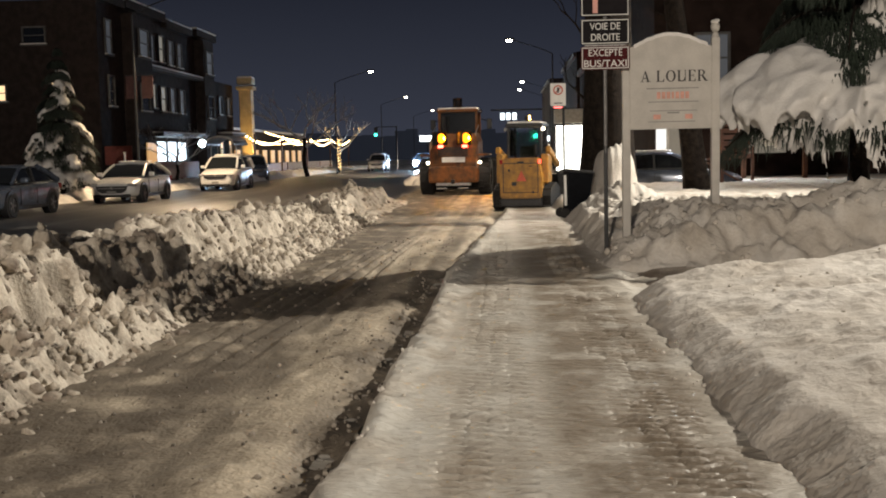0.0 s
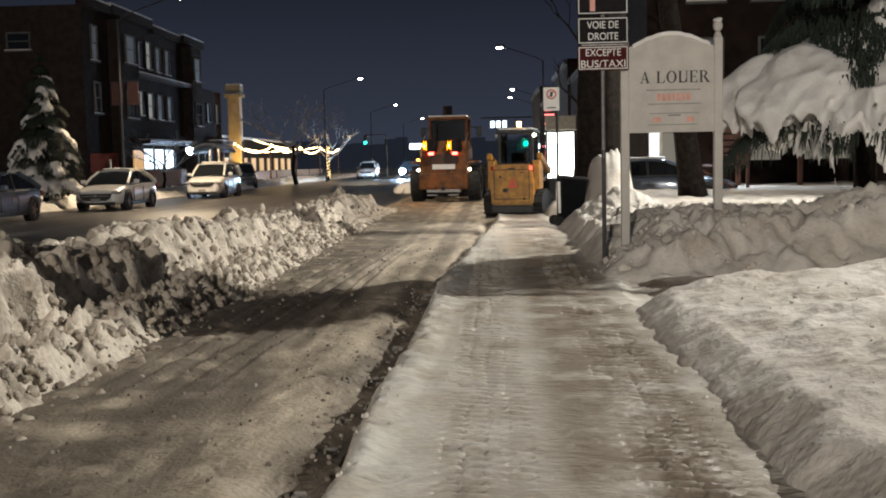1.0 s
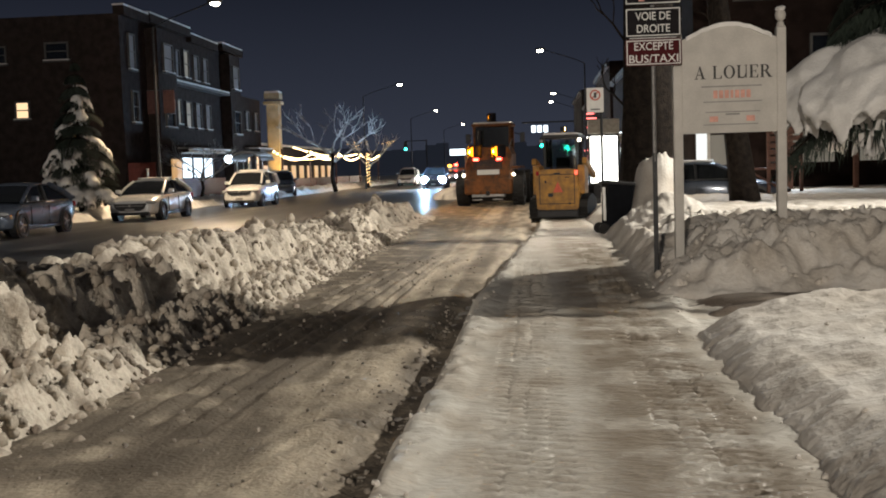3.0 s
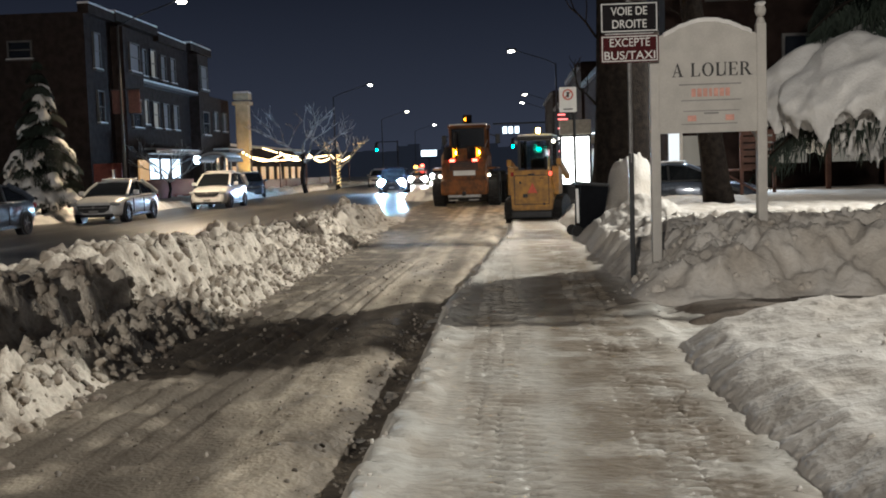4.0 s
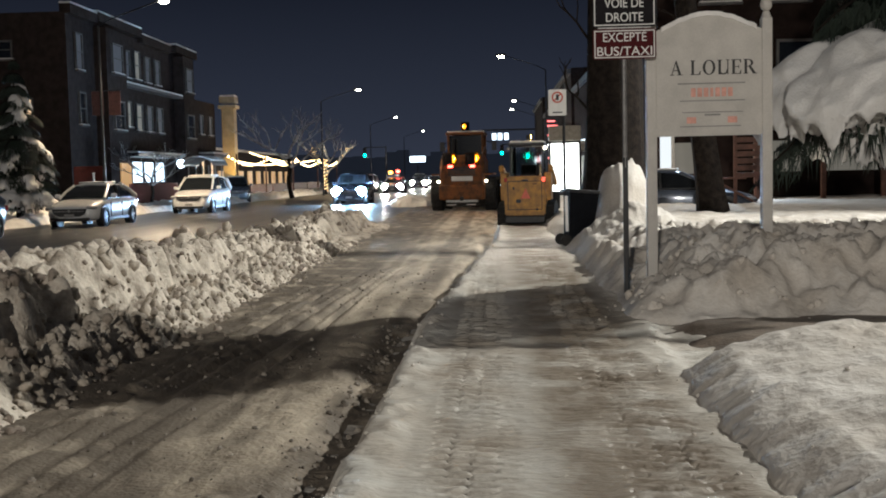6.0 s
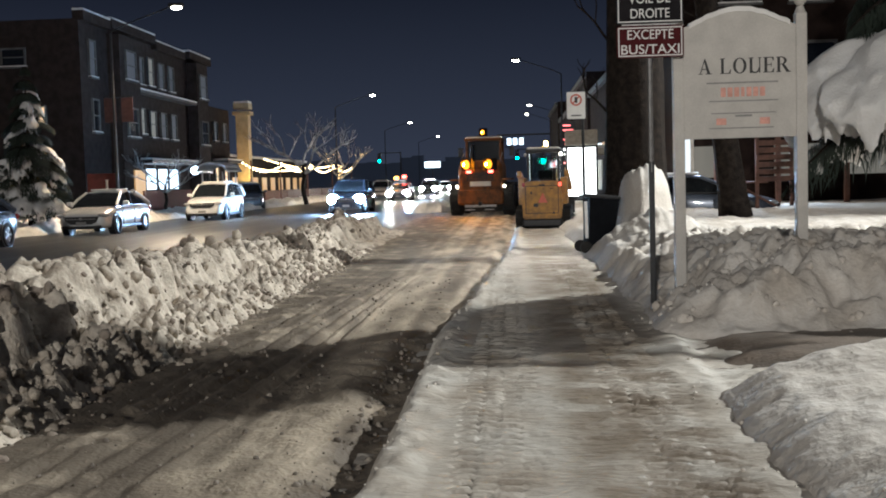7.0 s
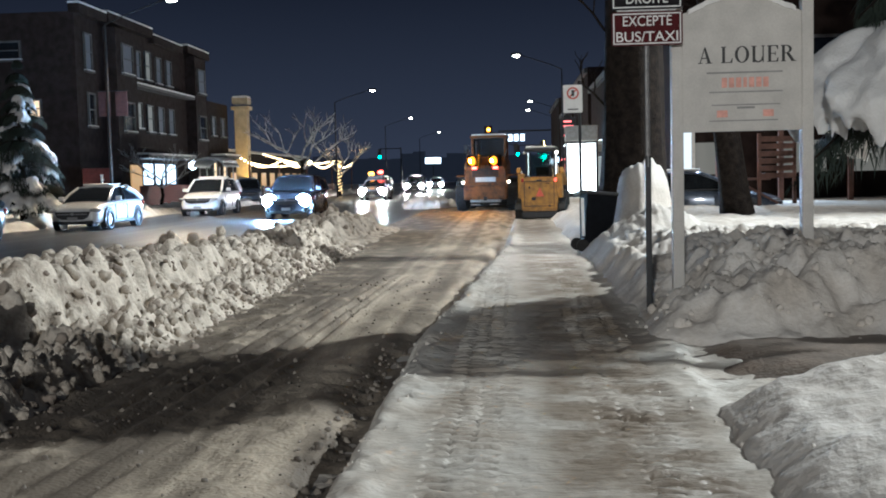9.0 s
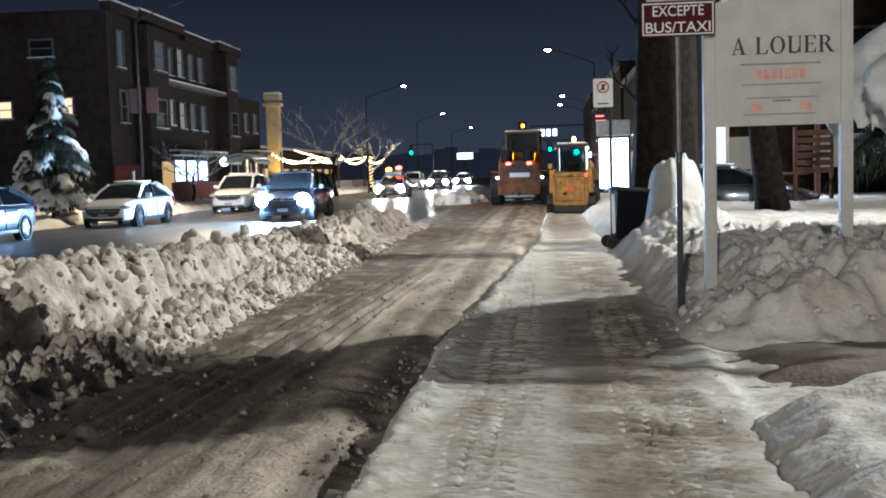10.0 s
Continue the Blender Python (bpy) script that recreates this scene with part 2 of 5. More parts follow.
def rough(px, py, size, seed=0, octaves=4, gain=0.5):
    out, amp, s = 0.0, 1.0, 1.0 / size
    for k in range(octaves):
        out = out + amp * lattice(px * s + 17.3 * k, py * s - 9.1 * k, seed + k)
        amp, s = amp * gain, s * 2.03
    return out


def step(v, a, b):
    k = np.clip((v - a) / (b - a), 0, 1)
    return k * k * (3 - 2 * k)


def sheet(name, xs, ys, height, mat, label, category, kind="structure", shift=None):
    """A grid surface: xs may be moved row by row with shift(X, Y)."""
    X, Y = np.meshgrid(xs, ys)
    if shift:
        X = shift(X, Y)
    Z = height(X, Y)
    rows, cols = X.shape
    idx = np.arange(rows * cols).reshape(rows, cols)
    faces = np.stack([idx[:-1, :-1], idx[:-1, 1:], idx[1:, 1:], idx[1:, :-1]], -1).reshape(-1, 4)
    me = bpy.data.meshes.new(name)
    me.from_pydata(np.stack([X, Y, Z], -1).reshape(-1, 3).tolist(), [], faces.tolist())
    me.materials.append(mat)
    me.polygons.foreach_set("use_smooth", [True] * len(me.polygons))
    return tagged(new(name, me), label, category, kind=kind)


# ---- ground, road, pavement and snow ----
def kerb(y):
    """x of the pavement's edge along the street."""
    return -0.66 - 0.13 * (1 - step(y, 5, 10.5)) + 0.055 * np.clip(y - 13, 0, 12) + 0.018 * np.clip(y - 25, 0, 20)


def walk_height(X, Y):
    base = 0.1 + 0.012 * rough(X, Y, 0.9, 3) + 0.004 * rough(X, Y, 0.2, 5, 4)
    edge = X - kerb(Y)
    base = base - 0.24 * step(-edge + 0.10 + 0.05 * rough(X * 0.2, Y, 0.35, 8), 0.0, 0.16)
    base = base + 0.035 * step(edge, 0.0, 0.12) * (1 - step(edge, 0.16, 0.34)) * (0.7 + 0.6 * rough(X, Y, 0.16, 9, 3))
    for first, deep in ((0.62, 0.05), (-0.22, 0.042)):
        for c in range(4):
            line = first + 0.105 * c
            inside = 1 - step(np.abs(X - line + 0.012 * rough(X, Y, 0.5, 15 + c)), 0.036, 0.058)
            wave = np.sin((Y + 0.037 * c + 0.02 * rough(X, Y, 0.3, 6 + c)) * 2 * math.pi / 0.11)
            worn = np.clip(0.55 + 0.6 * rough(X, Y, 0.6, 12 + c, 3), 0.25, 1)
            base = base - inside * deep * np.clip(wave, -0.2, 1) * worn * (1 - step(Y, 16, 22))
    scrape = rough(X * 0.16, Y + 0.05 * X, 0.07, 21, 3) * np.clip(0.5 + rough(X, Y, 0.5, 22, 2), 0, 1.3)
    base = base + 0.011 * scrape * step(Y, 4, 6)
    right = X - 1.12 - 0.06 * rough(X * 0.1, Y, 0.8, 31)
    return base - 0.05 * step(right, 0.1, 0.3) + 0.018 * step(right, -0.25, 0.05) * rough(X, Y, 0.2, 33, 3)


def lane_height(X, Y):
    z = -0.085 + 0.016 * rough(X, Y, 0.8, 41) + 0.011 * rough(X, Y, 0.14, 42, 4, 0.6) * np.clip(0.6 + rough(X * 1.2, Y * 0.3, 0.6, 43, 2), 0.15, 1.6)
    fade = 1.9 * (0.6 + 0.4 * rough(X * 0.1, Y, 1.6, 47, 2)) * (1 - step(Y, 17, 22)) * step(Y, 6.5, 10.5)
    for k, (c, w, d) in enumerate(((-2.35, 0.05, 0.028), (-2.12, 0.07, 0.035), (-1.93, 0.04, 0.022), (-1.78, 0.05, 0.028), (-2.6, 0.05, 0.018))):
        line = c + 0.045 * (Y - 12) + 0.04 * np.sin(Y * 0.4 + k)
        z = z - d * (1 - step(np.abs(X - line), w * 0.4, w)) * fade + 0.6 * d * (1 - step(np.abs(X - line - w * 1.4), 0, w)) * fade
    ridge = X - (kerb(Y) - 0.55)
    z = z + 0.05 * np.exp(-(ridge / 0.26) ** 2) * (0.8 + 0.5 * rough(X, Y, 0.22, 45, 3)) * (1 - step(Y, 12.0, 14.5))
    gutter = X - (kerb(Y) - 0.16)
    z = z - 0.06 * np.exp(-(gutter / 0.14) ** 2) * (0.8 + 0.6 * rough(X, Y, 0.3, 46, 3))
    return z


def crest(Y):
    return 0.60 - 0.12 * step(Y, 14.5, 18) - 0.14 * step(Y, 18, 23) - 0.10 * step(Y, 33, 38)


def bank_height(X, Y):
    wob = 0.10 * rough(X * 0.2, Y, 1.7, 51, 3) + 0.11 * rough(X, Y, 0.34, 49, 3)
    back = step(X, -5.5, -4.75)
    ends = 1 - step(Y, 35, 38)
    # tumbled lumps at the foot, then a cut wall with a broken crest
    foot = (1 - step(X + 0.5 * wob, -3.2, -2.85)) * (1 - 0.7 * step(Y, 22, 27))
    wall = 1 - step(X + wob + 0.05 * rough(X, Y, 0.3, 59, 3), -3.98, -3.50)
    clod = np.abs(rough(X, Y, 0.17, 55, 4))
    z = -0.12 + 0.24 * foot + 0.17 * (clod - 0.35) * foot * (1 - wall)
    top = crest(Y) * (1 + 0.12 * rough(X, Y, 0.9, 52, 3)) + 0.12 * (np.abs(rough(X, Y, 0.42, 53, 4)) - 0.4)
    lump = np.sqrt(np.abs(rough(X, Y, 0.36, 58, 3))) * 0.20
    z = np.maximum(z, -0.12 + (top + 0.02 + lump) * wall * back)
    z = z + 0.30 * np.exp(-(((X + 4.25) / 0.3) ** 2 + ((Y - 30.8) / 0.4) ** 2)) + 0.12 * np.exp(-(((X + 4.0) / 0.5) ** 2 + ((Y - 29.4) / 0.9) ** 2))
    return (z + 0.12) * ends - 0.12 + (0.02 * rough(X, Y, 0.09, 57, 3) - 0.05 * np.abs(rough(X, Y, 0.22, 60, 4)) * wall) * np.maximum(foot, wall) * back


def right_height(X, Y):
    wob = 0.10 * rough(X, Y, 0.7, 61, 3)
    # trodden mound beside the pavement, ending at a cleared path
    flute = 0.03 * rough(X * 0.3, Y, 0.3, 60, 4) + 0.02 * rough(X * 0.2, Y, 0.09, 74, 2)
    left = 0.72 * step(X + 0.3 * wob + flute, 1.04, 1.46) + 0.28 * step(X + 0.4 * wob, 1.25, 2.1)
    near = left * (1 - step(Y - 0.22 * (X - 1.3) + wob, 10.1, 10.75))
    mound = (0.25 + 0.05 * (X - 1.2) + 0.05 * rough(X, Y, 1.5, 62) + 0.035 * np.abs(rough(X, Y * 1.6, 0.45, 63)) + 0.02 * np.abs(rough(X, Y, 0.16, 70, 3))) * near
    # thrown-up bank round the signs and the yard behind
    foot = step(Y + wob + 0.12 * rough(X, Y, 0.3, 64, 3) - 0.05 * (X - 1.5), 12.6, 13.35) * (0.55 * step(X + wob * 0.8, 1.16, 1.55) + 0.45 * step(X + wob, 1.3, 2.2))
    yard = 0.33 + 0.24 * np.exp(-((Y - 14.3) / 1.1) ** 2) * step(X, 1.6, 2.6) + 0.12 * np.exp(-((Y - 17.5) / 1.6) ** 2)
    lumps = (0.9 - np.abs(rough(X, Y, 0.55, 65, 4))) * 0.22 + (0.6 - np.abs(rough(X + 0.3 * wob, Y, 0.24, 66, 4))) * 0.12 + 0.02 * rough(X, Y, 0.11, 77, 3)
    far = (yard + (lumps - 0.08) * (1 - 0.7 * step(Y, 18, 24)) + 0.35 * np.exp(-((X - 4.6) / 0.6) ** 2 - ((Y - 13.7) / 0.7) ** 2)) * foot
    cone = 0.88 * np.exp(-((((X - 2.27 + 0.06 * rough(X, Y, 0.22, 76, 3)) / 0.43) ** 2 + ((Y - 22.5) / 0.7) ** 2) ** 3)) * (1 + 0.10 * rough(X, Y, 0.16, 69, 3)) + 0.4 * np.exp(-(((X - 2.3) / 0.62) ** 2 + ((Y - 21.3) / 1.3) ** 2))
    z = np.maximum(mound, far) + cone * (1 + 0.1 * rough(X, Y, 0.3, 67))
    return 0.085 + z + 0.006 * rough(X, Y, 0.2, 68, 3) - 0.12 * (1 - step(X, 1.02, 1.2)) - 0.16 * (1 - step(z, 0.0, 0.035))


def strip(*pieces):
    return np.unique(np.concatenate([np.linspace(a, b, n) for a, b, n in pieces]))


ground_mesh = bmesh.new()
bmesh.ops.create_grid(ground_mesh, x_segments=2, y_segments=2, size=1500, matrix=Matrix.Translation((0, 0, -0.16)))
tagged(part("ground", ground_mesh, SNOW), "snow-covered ground reaching the horizon", "ground", kind="structure")
sheet("road", strip((-16.6, -3.2, 30)), strip((-60, 420, 300)), lambda X, Y: -0.1 + 0.006 * rough(X, Y, 2.5, 71), ASPHALT, "wet dark asphalt street with slush", "road")
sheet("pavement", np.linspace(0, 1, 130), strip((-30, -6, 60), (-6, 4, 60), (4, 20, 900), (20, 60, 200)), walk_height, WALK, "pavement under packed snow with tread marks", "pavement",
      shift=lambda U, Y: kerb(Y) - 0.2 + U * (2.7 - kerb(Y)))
sheet("ploughed_lane", np.linspace(0, 1, 100), strip((-30, -6, 60), (-6, 4, 60), (4, 22, 600), (22, 70, 180)), lane_height, LANE, "street lane of dirty packed snow with ruts", "road",
      shift=lambda U, Y: -3.7 + U * (kerb(Y) - 0.02 + 3.7))
sheet("garden_path", strip((1.35, 9, 120)), strip((10.7, 13.4, 60)), lambda X, Y: 0.03 + 0.085 * step(X + 0.25 * rough(X, Y, 0.6, 92), 1.5, 2.0) + 0.008 * rough(X, Y, 0.5, 91), PATH, "dark wet cleared path through the snow", "path")
sheet("roadside_snow_bank", strip((-5.8, -5, 14), (-5, -2.6, 96)), strip((-30, 0, 220), (0, 6, 80), (6, 24, 560), (24, 41, 240)), bank_height, BANK, "ploughed dirty snow bank along the street", "snow bank")
sheet("yard_snow", strip((1.0, 3.4, 90), (3.4, 8, 90), (8, 40, 50)), strip((-30, 0, 120), (0, 4, 30), (4, 19, 470), (19, 60, 160)), right_height, YARDSNOW, "deep snow over the yard and mounds beside the pavement", "snow")


# ---- lettering ----
def text_mesh(words, size, depth=0.004, width=None):
    """Raised letters in the x-z plane, centred, facing -y."""
    curve = bpy.data.curves.new("letters", "FONT")
    curve.offset = 0.002 * size
    curve.body, curve.size, curve.extrude, curve.align_x, curve.align_y = words, size, depth, "CENTER", "CENTER"
    ob = bpy.data.objects.new("letters", curve)
    scene.collection.objects.link(ob)
    bpy.context.view_layer.update()
    me = bpy.data.meshes.new_from_object(ob.evaluated_get(bpy.context.evaluated_depsgraph_get()))
    bpy.data.objects.remove(ob)
    out = bmesh.new()
    out.from_mesh(me)
    bpy.data.meshes.remove(me)
    if width:
        wide = max(v.co.x for v in out.verts) - min(v.co.x for v in out.verts)
        bmesh.ops.scale(out, vec=(width / wide, 1, 1), verts=out.verts)
    bmesh.ops.rotate(out, cent=(0, 0, 0), matrix=Matrix.Rotation(radians(90), 3, "X"), verts=out.verts)
    return out


def moved(bm, x, y, z):
    bmesh.ops.translate(bm, vec=(x, y, z), verts=bm.verts)
    return bm


def plate(w, h, t, r=0.02, x=0, y=0, z=0):
    """A rounded sheet standing in the x-z plane."""
    pts = []
    for cx, cz, a0 in ((w / 2 - r, h / 2 - r, 0), (-w / 2 + r, h / 2 - r, 90), (-w / 2 + r, -h / 2 + r, 180), (w / 2 - r, -h / 2 + r, 270)):
        pts += [(x + cx + r * math.cos(radians(a0 + k * 30)), z + cz + r * math.sin(radians(a0 + k * 30))) for k in range(4)]
    return prism(pts, t, "y", y)


def rim_frame(w, h, line, t, x=0, y=0, z=0):
    out = bmesh.new()
    for dz in (-1, 1):
        box(x, y, z + dz * (h - line) / 2, w, t, line, bm=out)
    for dx in (-1, 1):
        box(x + dx * (w - line) / 2, y, z, line, t, h - 2 * line, bm=out)
    return out


def serif_letter(ch, h):
    """A bold Roman capital of height h in the x-z plane, its left foot at the origin; returns mesh and width."""
    out = bmesh.new()
    thick, thin, foot = 0.17, 0.065, 0.05

    def stroke(pts):
        prism([(x * h, z * h) for x, z in pts], 0.005 + 0.00003 * len(out.faces), "y", 0.0, out)

    def bar(x0, z0, x1, z1):
        stroke([(x0, z0), (x1, z0), (x1, z1), (x0, z1)])

    def stem(x, ends=(True, True), w=thick):
        bar(x, foot if ends[0] else 0, x + w, 1 - foot if ends[1] else 1)
        for k, z in enumerate((0, 1 - foot)):
            if ends[k]:
                bar(x - 0.07, z, x + w + 0.07, z + foot)

    def arc(cx, cz, rx, rz, a0, a1, side, flat):
        n = 14
        for k in range(n):
            pts = []
            for a, inner in ((k, 0), (k + 1, 0), (k + 1, 1), (k, 1)):
                t = radians(a0 + (a1 - a0) * a / n)
                pts.append((cx + (rx - side * inner) * math.cos(t), cz + (rz - flat * inner) * math.sin(t)))
            stroke(pts)

    if ch == "A":
        stroke([(0.10, foot), (0.16, foot), (0.43, 0.92), (0.40, 1.0)])
        stroke([(0.58, foot), (0.77, foot), (0.46, 1.0), (0.40, 1.0), (0.37, 0.90)])
        bar(0.24, 0.30, 0.58, 0.36)
        bar(0.0, 0, 0.28, foot)
        bar(0.48, 0, 0.88, foot)
        wide = 0.88
    elif ch == "L":
        stem(0.07)
        bar(0.31, 0, 0.68, foot)
        stroke([(0.56, foot), (0.68, foot), (0.70, 0.28), (0.66, 0.28)])
        wide = 0.70
    elif ch == "O":
        arc(0.44, 0.5, 0.44, 0.52, 0, 360, 0.18, 0.06)
        wide = 0.88
    elif ch == "U":
        stem(0.07, (False, True))
        stem(0.68, (False, True), thin)
        bar(0.07, 0.34, 0.075, 0.35)
        arc(0.41, 0.34, 0.34, 0.36, 180, 360, 0.12, 0.09)
        wide = 0.82
    elif ch == "E":
        stem(0.07)
        for z in (0, 0.48, 1 - foot):
            bar(0.31 if z != 0.48 else 0.24, z, 0.66 if z != 0.48 else 0.52, z + foot)
        stroke([(0.55, foot), (0.66, foot), (0.68, 0.26), (0.64, 0.26)])
        stroke([(0.54, 1 - foot), (0.66, 1 - foot), (0.66, 0.76), (0.62, 0.76)])
        bar(0.48, 0.38, 0.52, 0.62)
        wide = 0.70
    else:
        stem(0.07)
        arc(0.30, 0.74, 0.36, 0.26, -90, 90, 0.16, 0.055)
        bar(0.24, 0.945, 0.30, 1.0)
        bar(0.24, 0.48, 0.30, 0.53)
        stroke([(0.34, 0.49), (0.52, 0.50), (0.82, foot), (0.62, foot)])
        bar(0.62, 0, 0.92, foot)
        wide = 0.90
    return out, wide * h


# ---- signs beside the pavement ----
def lane_sign():
    s = thing("lane_sign", 1.312, 14.08, 0.2, 0.5, "black and dark red bus lane panels on a steel post", "road sign")
    part("post", rod((0, 0.03, 1.2), (0, 0.03, 3.7), 0.022, n=8), STEEL, s)
    part("post_sleeve", box(0, 0.03, 0.45, 0.05, 0.04, 1.7, 0.008), DARKMETAL, s, "dark channel post")
    rows = ((2.375, 0.285, SIGNRED, ("EXCEPTÉ", "BUS/TAXI"), "dark red panel with white letters"),
            (2.695, 0.315, SIGNBLACK, ("VOIE DE", "DROITE"), "black panel with white letters"),
            (3.20, 0.64, SIGNBLACK, (), "black panel with a pale arrow"))
    for z, h, mat, words, label in rows:
        p = part("sign_panel", plate(0.6, h, 0.012, 0.025, 0, -0.005, z), mat, s, label)
        part("border", rim_frame(0.572, h - 0.026, 0.01, 0.004, 0, -0.013, z), SIGNWHITE, p)
        for k, word in enumerate(words):
            wide = {"EXCEPTÉ": 0.41, "BUS/TAXI": 0.52, "VOIE DE": 0.37, "DROITE": 0.35}[word]
            part("lettering", moved(text_mesh(word, 0.12, 0.003, wide), 0, -0.014, z + (0.06 if k == 0 else -0.072)), SIGNWHITE, p, "white letters")
        if not words:
            part("arrow", box(-0.12, -0.014, z - 0.08, 0.06, 0.006, 0.4, 0.0), glowless_pink, p, "pale red arrow shaft")
            part("arrow_head", prism([(-0.2, z + 0.12), (-0.04, z + 0.12), (-0.12, z + 0.24)], 0.006, "y", -0.014), glowless_pink, p)
    part("bracket", box(0, 0.012, 2.54, 0.5, 0.02, 0.03), STEEL, s)


glowless_pink = material("faded_red_sheet", (0.75, 0.36, 0.30), 0.5, vary=0.15, bump=0.0)


PALERED = material("faded_red_print", (0.72, 0.36, 0.28), 0.5, vary=0.25, bump=0.0, scale=14)


def rent_sign():
    s = thing("rental_sign", 2.125, 14.2, 0.1, 0, "white painted wooden rental sign between two posts, snow on top", "sign")
    for dx in (-0.55, 0.55):
        post = part("post", box(dx, 0, 1.35, 0.1, 0.1, 2.7, 0.012), WHITE, s, "white square wooden post")
        tip = rod((dx, 0, 2.7), (dx, 0, 2.76), 0.05, 0.03, 10)
        ball(dx, 0, 2.83, 0.058, tip, (1, 1, 1.25))
        part("finial", tip, WHITE, post)
        cap = ball(dx, 0, 2.9, 0.05, None, (1.1, 1.1, 0.7))
        part("snow_cap", lumpy(cap, 0.02, 0.08, dx), SNOW, post, "small cap of snow")
    outline = [(-0.5, 1.59), (0.5, 1.59), (0.5, 2.6)]
    for k in range(13):
        a = k / 12
        outline.append((0.44 - 0.88 * a, 2.62 + 0.14 * math.sin(math.pi * a)))
    outline.append((-0.5, 2.6))
    board = part("panel", prism(outline, 0.05, "y", -0.01), WHITE, s, "arched white board")
    at = -0.372
    for ch in "A LOUER":
        if ch == " ":
            at += 0.055
            continue
        glyph, wide = serif_letter(ch, 0.139)
        part("lettering", moved(glyph, at, -0.038, 2.172), INK, board, "black capital letter")
        at += wide + 0.018
    for z, x0, x1, h in ((2.09, -0.30, 0.34, 0.014), (1.925, -0.28, 0.34, 0.012), (1.815, -0.26, 0.32, 0.010), (1.68, -0.28, 0.30, 0.010)):
        part("ruled_line", box((x0 + x1) / 2, -0.038, z, x1 - x0, 0.004, h), GREYINK, board)
    for x, w in ((-0.15, 0.045), (-0.09, 0.045), (-0.03, 0.045), (0.025, 0.03), (0.08, 0.045), (0.14, 0.045), (0.2, 0.045)):
        part("number_bar", box(x, -0.038, 2.005, w, 0.004, 0.085), PALERED, board, "faded red printed bar")
    for x, w in ((-0.17, 0.09), (0.22, 0.09)):
        part("number_bar", box(x, -0.038, 1.74, w, 0.004, 0.06), PALERED, board, "faded red printed bar")
    part("number_bar", box(0.03, -0.038, 1.79, 0.15, 0.004, 0.018), GREYINK, board)
    ridge = []
    for k in range(31):
        u = k / 30
        ridge.append((0.45 - 0.9 * u, 2.635 + 0.14 * math.sin(math.pi * u) + 0.012 * noise.noise(Vector((u * 14, 0, 0)))))
    under = [(u, v - 0.045) for u, v in ridge[::-1]]
    part("snow_ridge", prism(ridge + under, 0.08, "y", -0.008), SNOW, s, "thin line of snow on the board")


def no_parking_sign():
    s = thing("no_parking_sign", 1.16, 22.4, 0.25, 2, "white no parking sign with a red ring on a thin post", "road sign")
    part("post", rod((0.11, 0.03, 0), (0.11, 0.03, 2.62), 0.025, n=8), DARKMETAL, s)
    p = part("sign_panel", plate(0.31, 0.45, 0.012, 0.02, 0, 0, 2.33), SIGNWHITE, s)
    ring = bmesh.new()
    for k in range(20):
        a = k * math.pi / 10
        box(0.085 * math.cos(a), -0.01, 2.42 + 0.085 * math.sin(a), 0.026, 0.006, 0.03, bm=ring, turn=Matrix.Rotation(-a, 4, "Y"))
    box(0, -0.01, 2.42, 0.02, 0.006, 0.16, bm=ring, turn=Matrix.Rotation(radians(45), 4, "Y"))
    part("red_ring", ring, RED, p, "red ring and bar")
    part("symbol", box(0, -0.012, 2.42, 0.045, 0.004, 0.1), INK, p)
    part("arrow", box(0, -0.01, 2.16, 0.17, 0.006, 0.02), INK, p)


def wheelie_bin():
    s = thing("wheeled_bin", 1.52, 22.15, 0.27, 14, "dark plastic wheeled bin leaning against the tree in snow", "bin")
    s.matrix_basis = pose(1.44, 22.1, 0.10, 0, 6, 8)
    bm = bmesh.new()
    bmesh.ops.create_cone(bm, cap_ends=True, segments=4, radius1=0.28, radius2=0.35, depth=0.85, matrix=Matrix.Translation((0, 0, 0.5)) @ Matrix.Rotation(radians(45), 4, "Z"))
    part("body", bm, BINPLASTIC, s)
    lid = box(0, 0, 0.95, 0.52, 0.54, 0.06, 0.02)
    box(-0.29, 0, 0.94, 0.1, 0.42, 0.03, 0.01, bm=lid)
    part("lid", lid, PLASTIC, s, "black lid with a lip")
    part("handle", rod((-0.36, -0.22, 0.9), (-0.36, 0.22, 0.9), 0.016), PLASTIC, s)
    for y in (-0.24, 0.24):
        part("wheel", rod((-0.24, y - 0.025, 0.1), (-0.24, y + 0.025, 0.1), 0.1, n=16), RUBBER, s)
    part("reflective_strip", box(-0.29, -0.285, 0.55, 0.05, 0.012, 0.6, 0.004, turn=Matrix.Rotation(radians(-7), 4, "Y")), SIGNWHITE, s, "pale reflective strip")


# ---- trees ----
def limb(bm, a, b, r0, r1, rng, n=7, kinks=4):
    """A bent tapering branch; returns its points."""
    a, b = Vector(a), Vector(b)
    pts, d = [a], (b - a)
    for k in range(1, kinks + 1):
        f = k / kinks
        j = Vector((rng.uniform(-1, 1), rng.uniform(-1, 1), rng.uniform(-0.6, 0.8))) * d.length * 0.06
        pts.append(a + d * f + (j if k < kinks else Vector()))
    for k in range(kinks):
        f0, f1 = k / kinks, (k + 1) / kinks
        rod(pts[k], pts[k + 1], r0 + (r1 - r0) * f0, r0 + (r1 - r0) * f1, n, bm, caps=False)
    return pts


